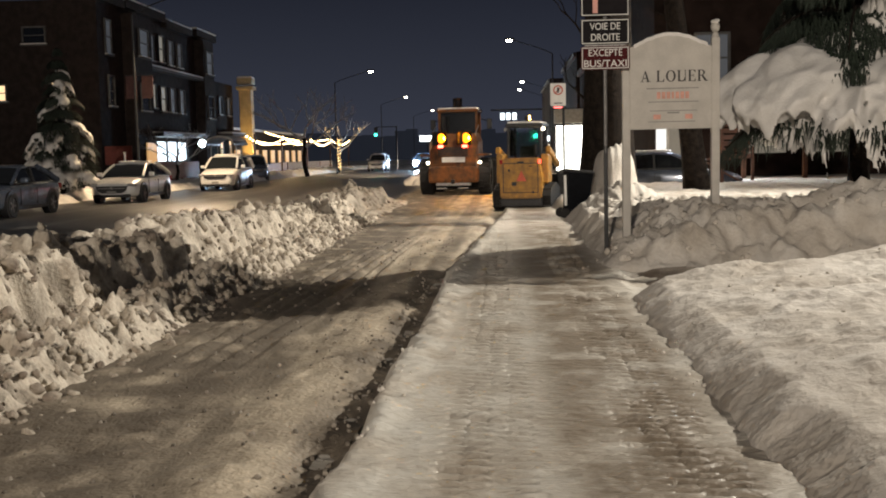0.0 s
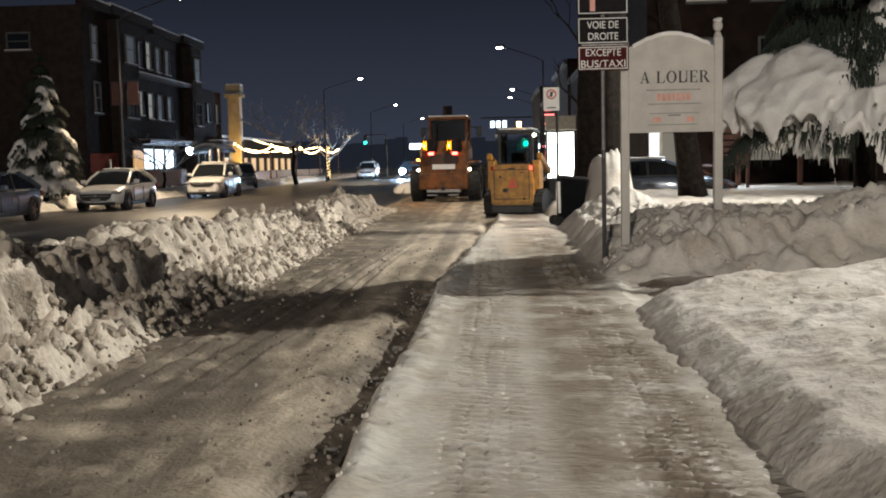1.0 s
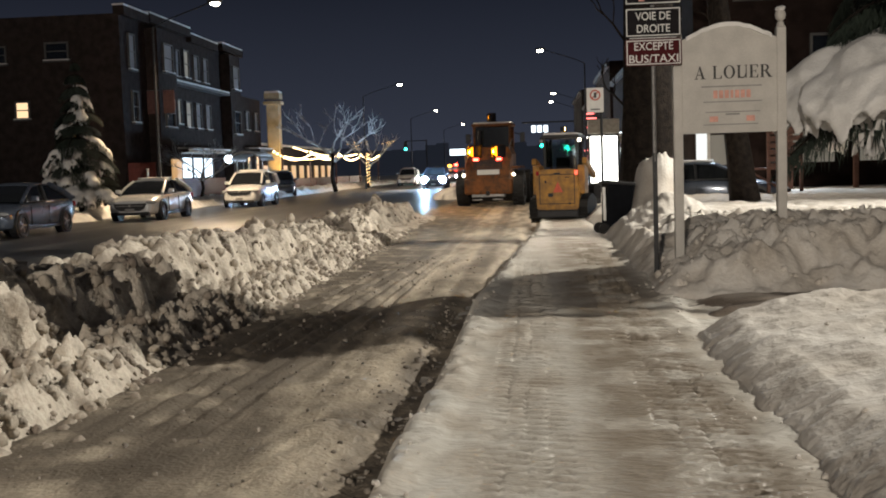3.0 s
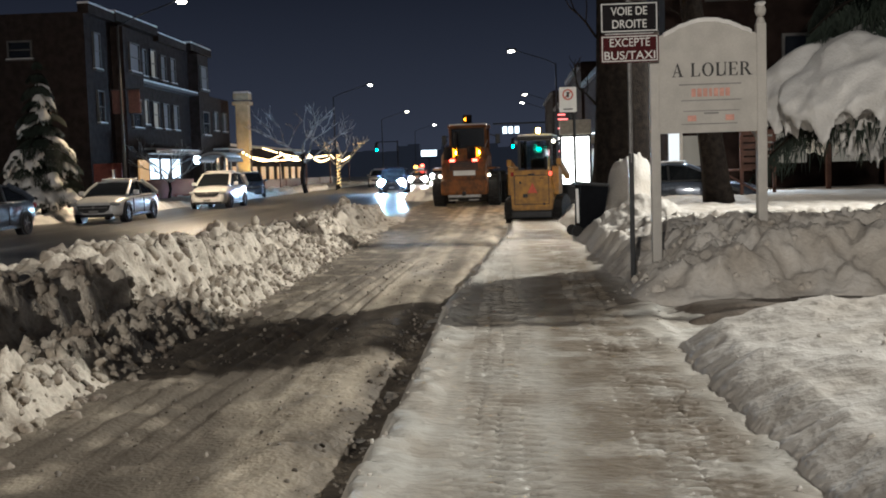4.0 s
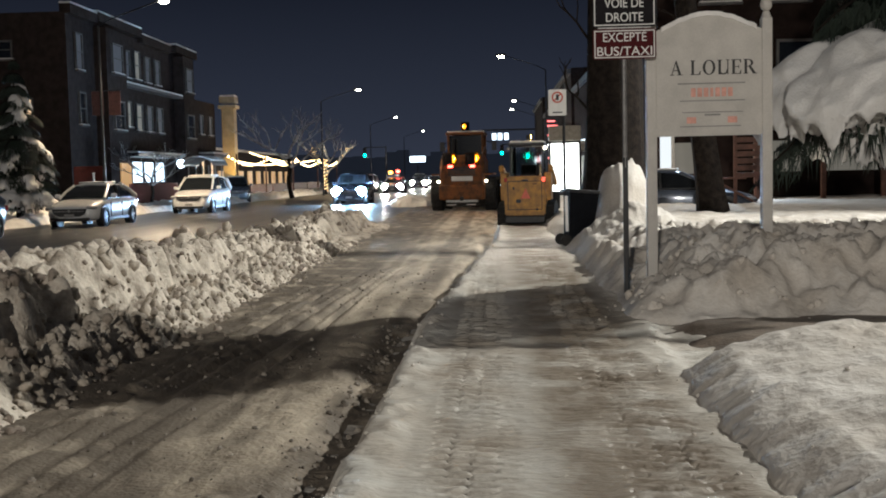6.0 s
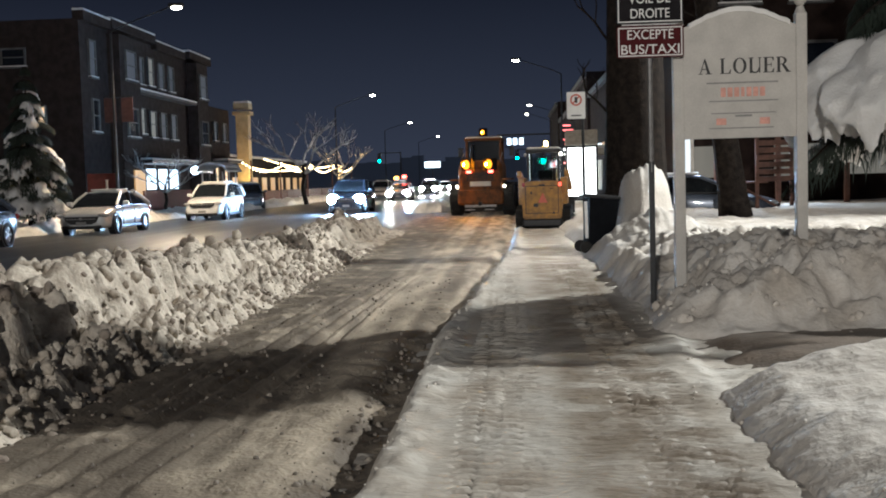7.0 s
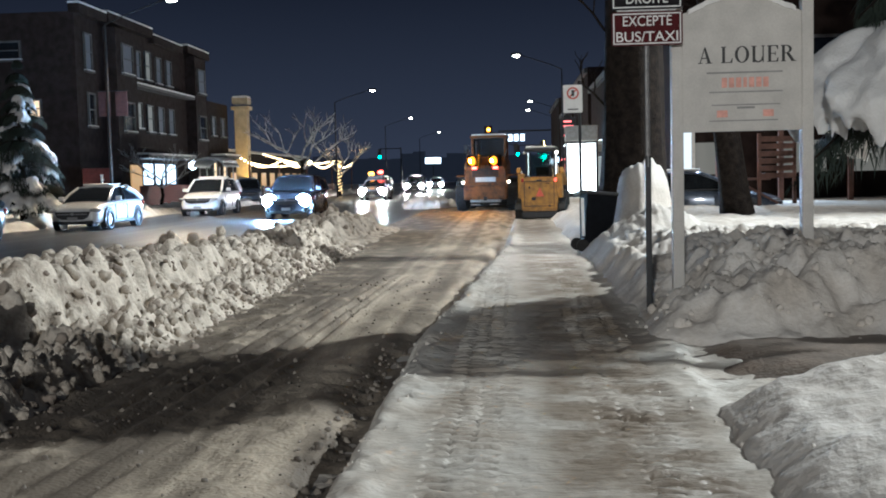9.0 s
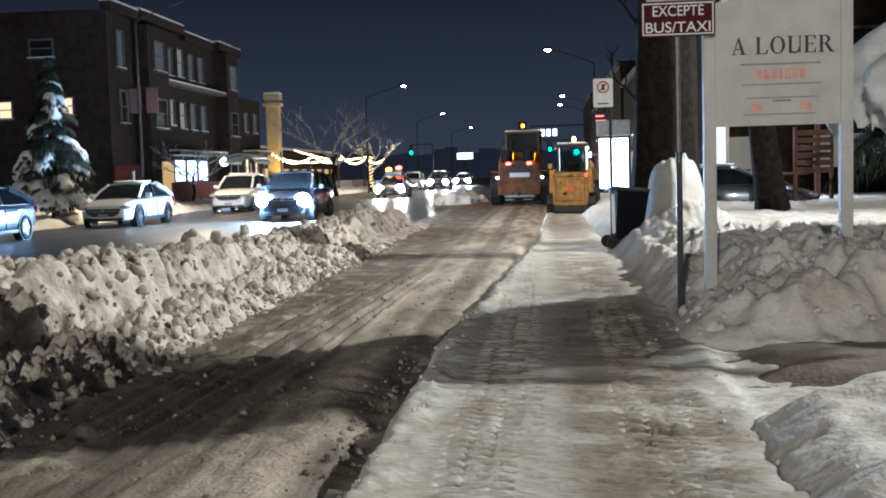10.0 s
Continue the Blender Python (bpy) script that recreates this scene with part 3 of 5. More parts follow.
def branching(bm, base, way, length, r, depth, rng, keep=None):
    end = Vector(base) + way * length
    pts = limb(bm, base, end, r, r * 0.6, rng, n=6 if depth > 1 else 4, kinks=3)
    if keep is not None:
        keep += pts
    if depth == 0:
        return
    for k in range(rng.choice((2, 3, 3))):
        turn = Vector((rng.uniform(-1, 1), rng.uniform(-1, 1), rng.uniform(-0.15, 0.55)))
        nway = (way + turn * 0.85).normalized()
        start = pts[-1] if k < 2 else pts[-2]
        branching(bm, start, nway, length * rng.uniform(0.6, 0.8), r * 0.6, depth - 1, rng, keep)


def bare_tree(x, y, z, height, label, seed, wrapped=False, mat=None):
    rng = random.Random(seed)
    s = thing("bare_tree", x, y, z, 0, label, "tree")
    trunk = bmesh.new()
    pts = limb(trunk, (0, 0, -0.1), (rng.uniform(-0.2, 0.2), 0, height * 0.34), height * 0.022, height * 0.016, rng, 9)
    part("trunk", trunk, BARK, s)
    crown, keep = bmesh.new(), []
    for k in range(5):
        a = k * 1.26 + rng.uniform(-0.3, 0.3)
        way = Vector((math.cos(a) * 0.8, math.sin(a) * 0.8, rng.uniform(0.35, 0.9))).normalized()
        branching(crown, pts[-1] if k % 2 else pts[-2], way, height * 0.25, height * 0.011, 3, rng, keep)
    part("crown", crown, mat or SNOWBRANCH, s, "bare branches dusted with snow")
    if wrapped:
        lights = bmesh.new()
        for k in range(150):
            f = k / 150
            a = f * 60
            ball(0.16 * math.cos(a), 0.16 * math.sin(a), 0.2 + f * height * 0.42, 0.035, lights, sub=1)
        for p in rng.sample(keep, min(90, len(keep))):
            if p.z < height * 0.6:
                ball(p.x, p.y, p.z, 0.035, lights, sub=1)
        tagged(part("string_lights", lights, G_FAIRY, s, "warm fairy lights wound round the trunk"), kind="stuff")
    return s


SNOWBRANCH = material("snow_dusted_twigs", (0.66, 0.65, 0.64), 0.8, scale=3, vary=0.3, bump=0.2, second=(0.22, 0.20, 0.19))


def joined(name, verts, faces, mat, parent, label, smooth=False):
    me = bpy.data.meshes.new(name)
    me.from_pydata(verts, [], faces)
    me.materials.append(mat)
    if smooth:
        me.polygons.foreach_set("use_smooth", [True] * len(me.polygons))
    ob = new(name, me)
    ob.parent = parent
    return tagged(ob, label, kind="stuff")


def conifer(x, y, z, height, radius, label, seed, clear=0.8, levels=8, per=6, load=1.0, cell=0.04, domes=0, upper=0.45):
    """A snow-laden conifer: drooping boughs, fine hanging needles, thick blankets of snow with ragged dripping edges."""
    rng = random.Random(seed)
    s = thing("snowy_conifer", x, y, z, 0, label, "tree")
    trunk = rod((0, 0, -0.2), (0, 0, height * 0.95), height * 0.014 + 0.05, 0.015, 10)
    part("trunk", lumpy(trunk, 0.02, 0.3, seed), BARK, s)
    nv, nf, sv, sf, wood = [], [], [], [], bmesh.new()
    big = radius / 1.8
    nq, ne = 13, 13
    for lv in range(levels):
        f = lv / (levels - 1)
        zc = clear + 0.95 * big + (height - clear - 1.0 * big) * f ** 0.95
        reach = radius * (1 - f) ** 0.9 + 0.16
        count = max(4, int(per * (1 - 0.4 * f)))
        for k in range(count):
            a = 2 * math.pi * (k + rng.uniform(-0.3, 0.3)) / count + lv * 0.9 + seed * 0.3
            ln = reach * rng.uniform(0.72, 1.1)
            drop = ln * rng.uniform(0.30, 0.62) * (0.6 if lv < 2 else 1.0)
            out = np.array((math.cos(a), math.sin(a), 0.0))
            side = np.array((-out[1], out[0], 0.0))

            def spine(g):
                return out * ln * g + np.array((0, 0, zc + 0.16 * ln * math.sin(g * 2.4) - drop * g ** 2.1))

            for q in range(6):
                rod(spine(q / 6), spine((q + 1) / 6), 0.03 * (1 - q / 7) + 0.005, 0.03 * (1 - (q + 1) / 7) + 0.005, 5, wood, caps=False)
            full = rng.random() < (load if f < 0.2 else load * upper)
            base, ph = len(sv), rng.uniform(0, 50)
            for layer in (0, 1):
                for q in range(nq):
                    g = 0.12 + 0.9 * q / (nq - 1)
                    wide = ln * 0.38 * math.sin(0.4 + g * 2.35) ** 0.8 * (1 + 0.45 * noise.noise((g * 5, ph, 1)))
                    mid = spine(g)
                    for e in range(ne):
                        u = 2 * e / (ne - 1) - 1
                        edge = max(abs(u), (g - 0.62) / 0.40)
                        drip = max(0.0, noise.noise((g * 9.0 + ph, u * 3.5, 7.1)) + 0.3) * (0.85 if edge > 0.6 else 0.1)
                        hump = 0.17 * big * (1 - u * u) + 0.12 * noise.noise((g * 4 + ph, u * 1.8, 3.3)) + 0.05 * noise.noise((g * 11 + ph, u * 5, 5.3))
                        p = mid + side * wide * u + np.array((0, 0, hump - 0.30 * wide * u * u - drip * big * max(0, edge - 0.45) * 1.5))
                        jog = noise.noise_vector((p[0] * 3 + ph, p[1] * 3, p[2] * 3)) * 0.10 + noise.noise_vector((p[0] * 8, p[1] * 8 + ph, p[2] * 8)) * 0.035
                        p = p + np.array(jog) * big
                        if layer:
                            p = p - np.array((0, 0, (0.16 * (1 - edge * 0.6) + 0.05) * big))
                        sv.append(p.tolist())
            if not full:
                del sv[base:]
            else:
                per_layer = nq * ne
                for layer in (0, 1):
                    o = base + layer * per_layer
                    for q in range(nq - 1):
                        for e in range(ne - 1):
                            quad = [o + q * ne + e, o + q * ne + e + 1, o + (q + 1) * ne + e + 1, o + (q + 1) * ne + e]
                            sf.append(quad if layer == 0 else quad[::-1])
                ring = [e for e in range(ne)] + [q * ne + ne - 1 for q in range(1, nq)] + [(nq - 1) * ne + e for e in range(ne - 2, -1, -1)] + [q * ne for q in range(nq - 2, 0, -1)]
                for m in range(len(ring)):
                    c, d = ring[m], ring[(m + 1) % len(ring)]
                    sf.append([base + d, base + c, base + per_layer + c, base + per_layer + d])
            for m in range(520 if full else 900):
                g = rng.uniform(0.15, 1.05)
                wide = ln * 0.44 * math.sin(0.4 + min(g, 1) * 2.35)
                u = rng.uniform(-1.08, 1.08)
                tip = spine(g) + side * wide * u + np.array((0, 0, -0.30 * wide * u * u - rng.uniform(0.02, 0.10)))
                hang = np.array((rng.uniform(-0.06, 0.06), rng.uniform(-0.06, 0.06), -rng.uniform(0.08, 0.26) * big)) + out * rng.uniform(-0.02, 0.08)
                w = rng.uniform(0.006, 0.016)
                o = len(nv)
                nv += [(tip + side * w).tolist(), (tip - side * w).tolist(), (tip + out * w).tolist(), (tip + hang).tolist()]
                nf += [(o, o + 1, o + 3), (o + 1, o + 2, o + 3), (o + 2, o, o + 3)]
    for k in range(domes):
        # rounded loads of snow, thick on top, dripping ragged edges underneath
        ring, turn = (0, k) if k < domes * 0.6 else (1, k - 0.5)
        a = 2 * math.pi * turn / (domes * (0.6 if ring == 0 else 0.4)) + rng.uniform(-0.2, 0.2)
        dist, zc, rx, rz = ((radius * 0.58, 1.66, radius * 0.46, 0.66), (radius * 0.20, 2.22, radius * 0.34, 0.58))[ring]
        dist, zc = dist * rng.uniform(0.9, 1.12), zc + rng.uniform(-0.14, 0.16)
        blob = ball(0, 0, 0, 1.0, sub=4)
        base = len(sv)
        for q in blob.verts:
            p, ph = q.co.copy(), k * 7.3
            swell = 1 + 0.16 * noise.noise(p * 1.6 + Vector((ph, 0, 0))) + 0.10 * noise.noise(p * 3.7 + Vector((0, ph, 0))) + 0.05 * noise.noise(p * 9.0 + Vector((0, ph, 0)))
            px, py, pz = p.x * rx * 1.25 * swell, p.y * rx * 0.9 * swell, p.z * rz * swell
            if p.z < 0.12:
                rim = math.hypot(p.x, p.y)
                drip = max(0.0, noise.noise(Vector((p.x * 6.5 + ph, p.y * 6.5, 1.0))) + 0.08)
                pz = 0.12 * rz + (p.z - 0.12) * rz * 0.22 - drip * 0.5 * rim
            pz -= 0.30 * max(0.0, p.x) ** 2
            sv.append([math.cos(a) * (dist + px) - math.sin(a) * py, math.sin(a) * (dist + px) + math.cos(a) * py, zc + pz])
        blob.verts.index_update()
        sf += [[q.index + base for q in face.verts] for face in blob.faces]
        blob.free()
    tagged(part("branchwork", wood, BARK, s, "drooping dark boughs"), kind="stuff")
    joined("needles", nv, nf, NEEDLE, s, "dark green hanging needle sprays")
    load_ob = joined("snow_load", sv, sf, SNOW, s, "heavy drooping lobes of snow on the boughs", True)
    fuse = load_ob.modifiers.new("fuse", "REMESH")
    fuse.mode, fuse.voxel_size, fuse.use_smooth_shade = "VOXEL", cell, True
    soften = load_ob.modifiers.new("soften", "SMOOTH")
    soften.factor, soften.iterations = 0.5, 1
    return s


def big_trunk(x, y, z, r, height, lean, label, seed, limbs=5):
    rng = random.Random(seed)
    s = thing("large_tree", x, y, z, 0, label, "tree")
    bm = bmesh.new()
    rings, n = [], 28
    for q in range(26):
        h = height * q / 25
        rad = r * (1 - 0.4 * q / 25) * (1 + 0.5 * math.exp(-h / 0.55))
        ring = []
        for k in range(n):
            a = 2 * math.pi * k / n
            groove = 1 + 0.045 * math.sin(a * 9 + 0.6 * h) + 0.05 * noise.noise(Vector((math.cos(a) * 3, math.sin(a) * 3, h * 0.8 + seed)))
            ring.append(bm.verts.new((rad * groove * math.cos(a) + lean * h, rad * groove * math.sin(a), h - 0.3)))
        rings.append(ring)
    for q in range(25):
        for k in range(n):
            bm.faces.new((rings[q][k], rings[q][(k + 1) % n], rings[q + 1][(k + 1) % n], rings[q + 1][k]))
    bm.faces.new(rings[-1])
    part("trunk", bm, BARK, s, "rough dark bark", smooth=True)
    crown = bmesh.new()
    for k in range(limbs):
        a = k * 2.4 + seed
        way = Vector((math.cos(a) * 0.8, math.sin(a) * 0.8, 0.55)).normalized()
        branching(crown, (lean * height * 0.9, 0, height * rng.uniform(0.62, 0.95)), way, 1.7, 0.11, 3, rng)
    part("crown", crown, BARK, s, "bare dark branches")
    for base, way, ln in (((-r * 0.8, 0, 2.2), (-0.75, 0, 0.75), 0.5), ((-r * 0.7, -0.1, 3.4), (-0.6, 0, 0.8), 0.7)):
        twig = bmesh.new()
        branching(twig, base, Vector(way), ln, 0.027, 2, rng)
        part("low_twig", twig, BARK, s)
    return s


# ---- street furniture ----
def street_lamp(x, y, reach, height, mat):
    s = thing("street_lamp", x, y, -0.1, 0, "tall steel street lamp with a lit curved arm", "street lamp", "street lamps along the road")
    part("pole", rod((0, 0, 0), (0, 0, height - 0.9), 0.08, 0.045, 10), DARKMETAL, s)
    arm, prev = bmesh.new(), None
    for k in range(9):
        a = k / 8 * math.pi / 2
        p = Vector((reach * math.sin(a) * 0.999, 0, height - 0.9 + 1.0 * math.sin(a * 0.9) ** 0.8 * 1.0))
        if prev is not None:
            rod(prev, p, 0.03, 0.025, 7, arm)
        prev = p
    part("arm", arm, DARKMETAL, s)
    sgn = 1 if reach > 0 else -1
    head = part("lamp_head", box(reach + 0.2 * sgn, 0, height + 0.12, 0.62, 0.26, 0.14, 0.04), DARKMETAL, s)
    part("lens", ball(reach + 0.22 * sgn, 0, height + 0.02, 0.17, None, (1.3, 0.8, 0.6)), mat, head, "glowing lens")
    return s


PALEROOF = material("pale_shelter_roof", (0.48, 0.44, 0.36), 0.6, vary=0.25, bump=0.1)


def bus_shelter(x, y, rz, label, lit):
    s = thing("bus_shelter", x, y, 0, rz, label, "bus shelter")
    for dx in (-1.5, 0, 1.5):
        for dy in (-0.6, 0.6):
            part("post", box(dx, dy, 1.15, 0.07, 0.07, 2.3, 0.01), STEEL, s)
    if lit:
        part("roof", box(0, 0, 2.42, 3.5, 1.7, 0.26, 0.06), PALEROOF, s)
        part("roof_snow", lumpy(box(0, 0, 2.62, 3.4, 1.6, 0.16, 0.07), 0.04, 0.4), SNOW, s, "snow on the roof")
    else:
        bow = [(0.95 * math.cos(math.pi * k / 12), 2.28 + 0.5 * math.sin(math.pi * k / 12)) for k in range(13)]
        part("roof", prism(bow + [(u * 0.93, 2.28 + (v - 2.28) * 0.88) for u, v in bow[::-1]], 3.5, "x"), STEEL, s, "bowed roof")
        part("roof_snow", prism([(u, v + 0.012) for u, v in bow[2:11]] + [(u, v + 0.10) for u, v in bow[10:1:-1]], 3.4, "x"), SNOW, s, "snow on the bowed roof")
    part("glass_panel", box(0, 0.6, 1.2, 2.9, 0.012, 1.9), GLASSCLEAR, s)
    part("glass_panel", box(-1.5, 0, 1.2, 0.012, 1.1, 1.9), GLASSCLEAR, s)
    part("bench", box(0, 0.35, 0.5, 2.2, 0.4, 0.05, 0.01), WOOD, s)
    return s


def clear_glass():
    m = bpy.data.materials.new("shelter_glass")
    m.use_nodes = True
    b = m.node_tree.nodes["Principled BSDF"]
    b.inputs["Transmission Weight"].default_value, b.inputs["Roughness"].default_value = 1.0, 0.05
    b.inputs["Base Color"].default_value = (0.85, 0.9, 0.9, 1)
    b.inputs["IOR"].default_value = 1.05
    return m


GLASSCLEAR = clear_glass()


def traffic_light(x, y, z, mat, label, arm=-2.5):
    s = thing("traffic_light", x, y, -0.1, 0, label, "traffic light", "traffic lights at the crossing")
    part("pole", rod((0, 0, 0), (0, 0, z + 0.7), 0.09, 0.07, 8), DARKMETAL, s)
    part("arm", rod((0, 0, z + 0.6), (arm, 0, z + 0.6), 0.05, n=8), DARKMETAL, s)
    head = part("signal_head", box(arm, -0.05, z, 0.4, 0.25, 1.1, 0.04), DARKMETAL, s)
    for k in range(3):
        part("lens", ball(arm, -0.2, z + 0.34 - 0.34 * k, 0.15, None, (1, 0.4, 1)), mat if k == 2 else GLASS, head)
    return s


# ---- vehicles ----
def wheel(parent, x, y, r, w, rim=STEEL, hub=0.6):
    """Axle along x, origin on the axle."""
    t = bmesh.new()
    prof = [(r * hub, -w / 2), (r * 0.93, -w / 2), (r, -w * 0.34), (r, w * 0.34), (r * 0.93, w / 2), (r * hub, w / 2)]
    n, rings = 26, []
    for k in range(n):
        a = 2 * math.pi * k / n
        rings.append([t.verts.new((px, q * math.cos(a), q * math.sin(a))) for q, px in prof])
    for k in range(n):
        for j in range(len(prof)):
            t.faces.new((rings[k][j], rings[(k + 1) % n][j], rings[(k + 1) % n][(j + 1) % len(prof)], rings[k][(j + 1) % len(prof)]))
    tyre = part("wheel", t, RUBBER, parent)
    tyre.location = (x, y, r)
    out = 1 if x > 0 else -1
    disc = rod((-w * 0.3, 0, 0), (w * 0.3, 0, 0), r * hub * 1.01, n=20)
    part("rim", disc, rim, tyre, "metal wheel disc")
    spokes = bmesh.new()
    for k in range(5):
        a = k * 2 * math.pi / 5
        box(out * w * 0.33, math.cos(a) * r * hub * 0.5, math.sin(a) * r * hub * 0.5, w * 0.12, r * 0.14, r * hub * 0.9, bm=spokes, turn=Matrix.Rotation(a - math.pi / 2, 4, "X"))
    part("spokes", spokes, rim, tyre)
    return tyre


def car(name, x, y, rz, paint, label, kind="sedan", head=None, snow=True, tail=None):
    """Front towards local -y."""
    s = thing(name, x, y, -0.1, rz, label, "car")
    sedan = kind == "sedan"
    L, W, H = (4.6, 1.82, 1.44) if sedan else (4.6, 1.86, 1.68)
    up, belt = (0.0, 0.96) if sedan else (0.13, 1.08)
    # stations from nose to tail: y, half width, floor, shoulder, top
    nose = 0.0 if sedan else 0.1
    stations = [(-2.31, 0.56, 0.34, 0.52 + nose, 0.60 + nose), (-2.27, 0.72, 0.24, 0.58 + nose, 0.68 + nose), (-2.1, 0.83, 0.20, 0.66 + nose, 0.76 + nose), (-1.6, 0.895, 0.20, 0.76 + up, 0.87 + up),
                (-1.0, 0.905, 0.20, 0.84 + up, 0.95 + up), (0.0, 0.91, 0.20, 0.88 + up, 0.96 + up), (1.2, 0.905, 0.20, 0.91 + up, 0.98 + up),
                (1.85, 0.875, 0.22, 0.93 + up, 1.01 + up), (2.2, 0.80, 0.28, 0.90 + up, 0.97 + up), (2.3, 0.66, 0.40, 0.80 + up, 0.86 + up)]
    lower, rings = bmesh.new(), []
    for yy, w, zb, zs, zt in stations:
        half = [(0.0, zb), (w * 0.88, zb), (w * 0.975, zb + 0.12), (w, (zb + zs) / 2 + 0.04), (w * 0.975, zs), (w * 0.87, zt - 0.015), (w * 0.45, zt + 0.02), (0.0, zt + 0.03)]
        ring = half + [(-px, pz) for px, pz in half[-2:0:-1]]
        rings.append([lower.verts.new((px, yy, pz)) for px, pz in ring])
    n = len(rings[0])
    lower.faces.new(rings[0])
    lower.faces.new(rings[-1][::-1])
    for k in range(len(rings) - 1):
        for j in range(n):
            lower.faces.new((rings[k][j], rings[k][(j + 1) % n], rings[k + 1][(j + 1) % n], rings[k + 1][j]))
    body = part("body", lower, paint, s, smooth=True)
    curve = body.modifiers.new("curves", "SUBSURF")
    curve.levels = curve.render_levels = 2
    lo, hi = 0.80, 0.60 if sedan else 0.66
    # greenhouse profile from windscreen foot to rear glass foot
    cab = [(-1.15, belt), (-0.75, belt + 0.22), (-0.25, H - 0.05), (0.35, H), (0.95, H - 0.035), (1.5, belt + 0.26), (2.0, belt + 0.03)] if sedan else \
          [(-1.2, belt), (-0.85, belt + 0.25), (-0.4, H - 0.06), (0.3, H), (1.35, H - 0.03), (1.85, H - 0.16), (2.2, belt)]

    def wide(z):
        f = max(0.0, (z - belt) / (H - belt))
        return lo + (hi - lo) * f ** 1.4

    glassbm, v = bmesh.new(), {}
    for k, (u, z) in enumerate(cab):
        for sx in (-1, 1):
            v[sx, k] = glassbm.verts.new((sx * wide(z), u, z))
            v[sx, k, 0] = glassbm.verts.new((sx * lo, u, belt - 0.05))
        v[0, k] = glassbm.verts.new((0, u - (0.06 if k < 3 else -0.04 if k > 4 else 0), z + 0.025))
    for k in range(len(cab) - 1):
        for sx in (-1, 1):
            glassbm.faces.new((v[0, k], v[sx, k], v[sx, k + 1], v[0, k + 1]))
            glassbm.faces.new((v[sx, k], v[sx, k, 0], v[sx, k + 1, 0], v[sx, k + 1]))
    part("glasshouse", glassbm, GLASS, s, "dark windows", smooth=False)
    roof = bmesh.new()
    skin = {}
    for k in (2, 3, 4) if sedan else (2, 3, 4, 5):
        u, z = cab[k]
        for j in range(9):
            f = j / 4 - 1
            skin[k, j] = roof.verts.new((f * (wide(z) + 0.02), u, z + 0.012 + 0.045 * (1 - f ** 4)))
    ks = sorted({k for k, j in skin})
    for k in ks[:-1]:
        for j in range(8):
            roof.faces.new((skin[k, j], skin[k, j + 1], skin[k + 1, j + 1], skin[k + 1, j]))
    top = part("roof", roof, paint, s, smooth=True)
    shell = top.modifiers.new("thickness", "SOLIDIFY")
    shell.thickness = 0.05
    for sx in (-1, 1):
        posts = ((0, 2), (len(cab) - 3 if sedan else len(cab) - 2, len(cab) - 1))
        for k0, k1 in posts:
            bm = bmesh.new()
            for k in range(k0, k1):
                (u0, z0), (u1, z1) = cab[k], cab[k + 1]
                fat = 0.05 if k0 == 0 else (0.10 if sedan else 0.13)
                rod((sx * (wide(z0) - 0.01), u0, z0), (sx * (wide(z1) - 0.01), u1, z1), fat, fat, 8, bm)
            part("pillar", bm, paint, s)
        part("pillar", rod((sx * (wide(H - 0.1)), 0.32, H - 0.02), (sx * (lo + 0.01), 0.28, belt - 0.02), 0.04, n=6), PLASTIC, s, "black door pillar")
        part("window_line", box(sx * (lo + 0.045), 0.35, belt + 0.0, 0.03, 2.7, 0.03, 0.008), PLASTIC, s)
        part("mirror", box(sx * (W / 2 + 0.09), -0.78, belt + 0.08, 0.2, 0.13, 0.15, 0.045), paint, s)
        if head:
            # Lit lens is oversize: its extra width stands in for headlight glare.
            lens = ball(sx * 0.66, -2.2, 0.62 + nose, 0.25, None, (1.1, 0.5, 0.95))
        else:
            lens = ball(sx * 0.68, -2.12, 0.66 + nose, 0.13, None, (1.7, 1.3, 0.55))
        part("headlight", lens, head or LENS, s, "headlight lens")
        part("tail_light", box(sx * 0.66, 2.24, 0.82 + up, 0.3, 0.1, 0.16, 0.03), tail or REDLENS, s)
        for yy in (0.28, -0.82):
            part("door_line", box(sx * 0.897, yy, 0.58 + up / 2, 0.03, 0.012, 0.5), PLASTIC, s)
        for yy in (0.0, 0.95):
            part("door_handle", box(sx * 0.905, yy, 0.8 + up, 0.03, 0.18, 0.03, 0.008), paint, s)
        part("sill", box(sx * 0.86, 0, 0.26, 0.08, 2.0, 0.12, 0.03), PLASTIC, s)
        for yy in (-1.40, 1.33):
            well = rod((sx * 0.70, yy, 0.36), (sx * 0.912, yy, 0.36), 0.40, n=24)
            part("wheel_arch", well, PLASTIC, s, "dark wheel arch")
            wheel(s, sx * 0.83, yy, 0.335, 0.23, hub=0.68)
    # wide dark grille with a bright lower edge, dark air intake below
    gz, gh = (0.50, 0.26) if sedan else (0.68, 0.22)
    grille = part("grille", prism([(-0.60, gz + gh / 2), (0.60, gz + gh / 2), (0.52, gz - gh * 0.2), (0.36, gz - gh / 2), (-0.36, gz - gh / 2), (-0.52, gz - gh * 0.2)], 0.16, "y", -2.25), PLASTIC, s, "dark grille")
    part("grille_bar", box(0, -2.335, gz + gh * 0.18, 1.0, 0.02, 0.025, 0.006), STEEL, grille, "bright bar")
    part("emblem", rod((0, -2.35, gz + 0.06), (0, -2.33, gz + 0.06), 0.05, n=14), STEEL, grille)
    part("bumper", box(0, -2.22, 0.28, 1.35, 0.16, 0.12, 0.04), PLASTIC, s, "dark lower bumper")
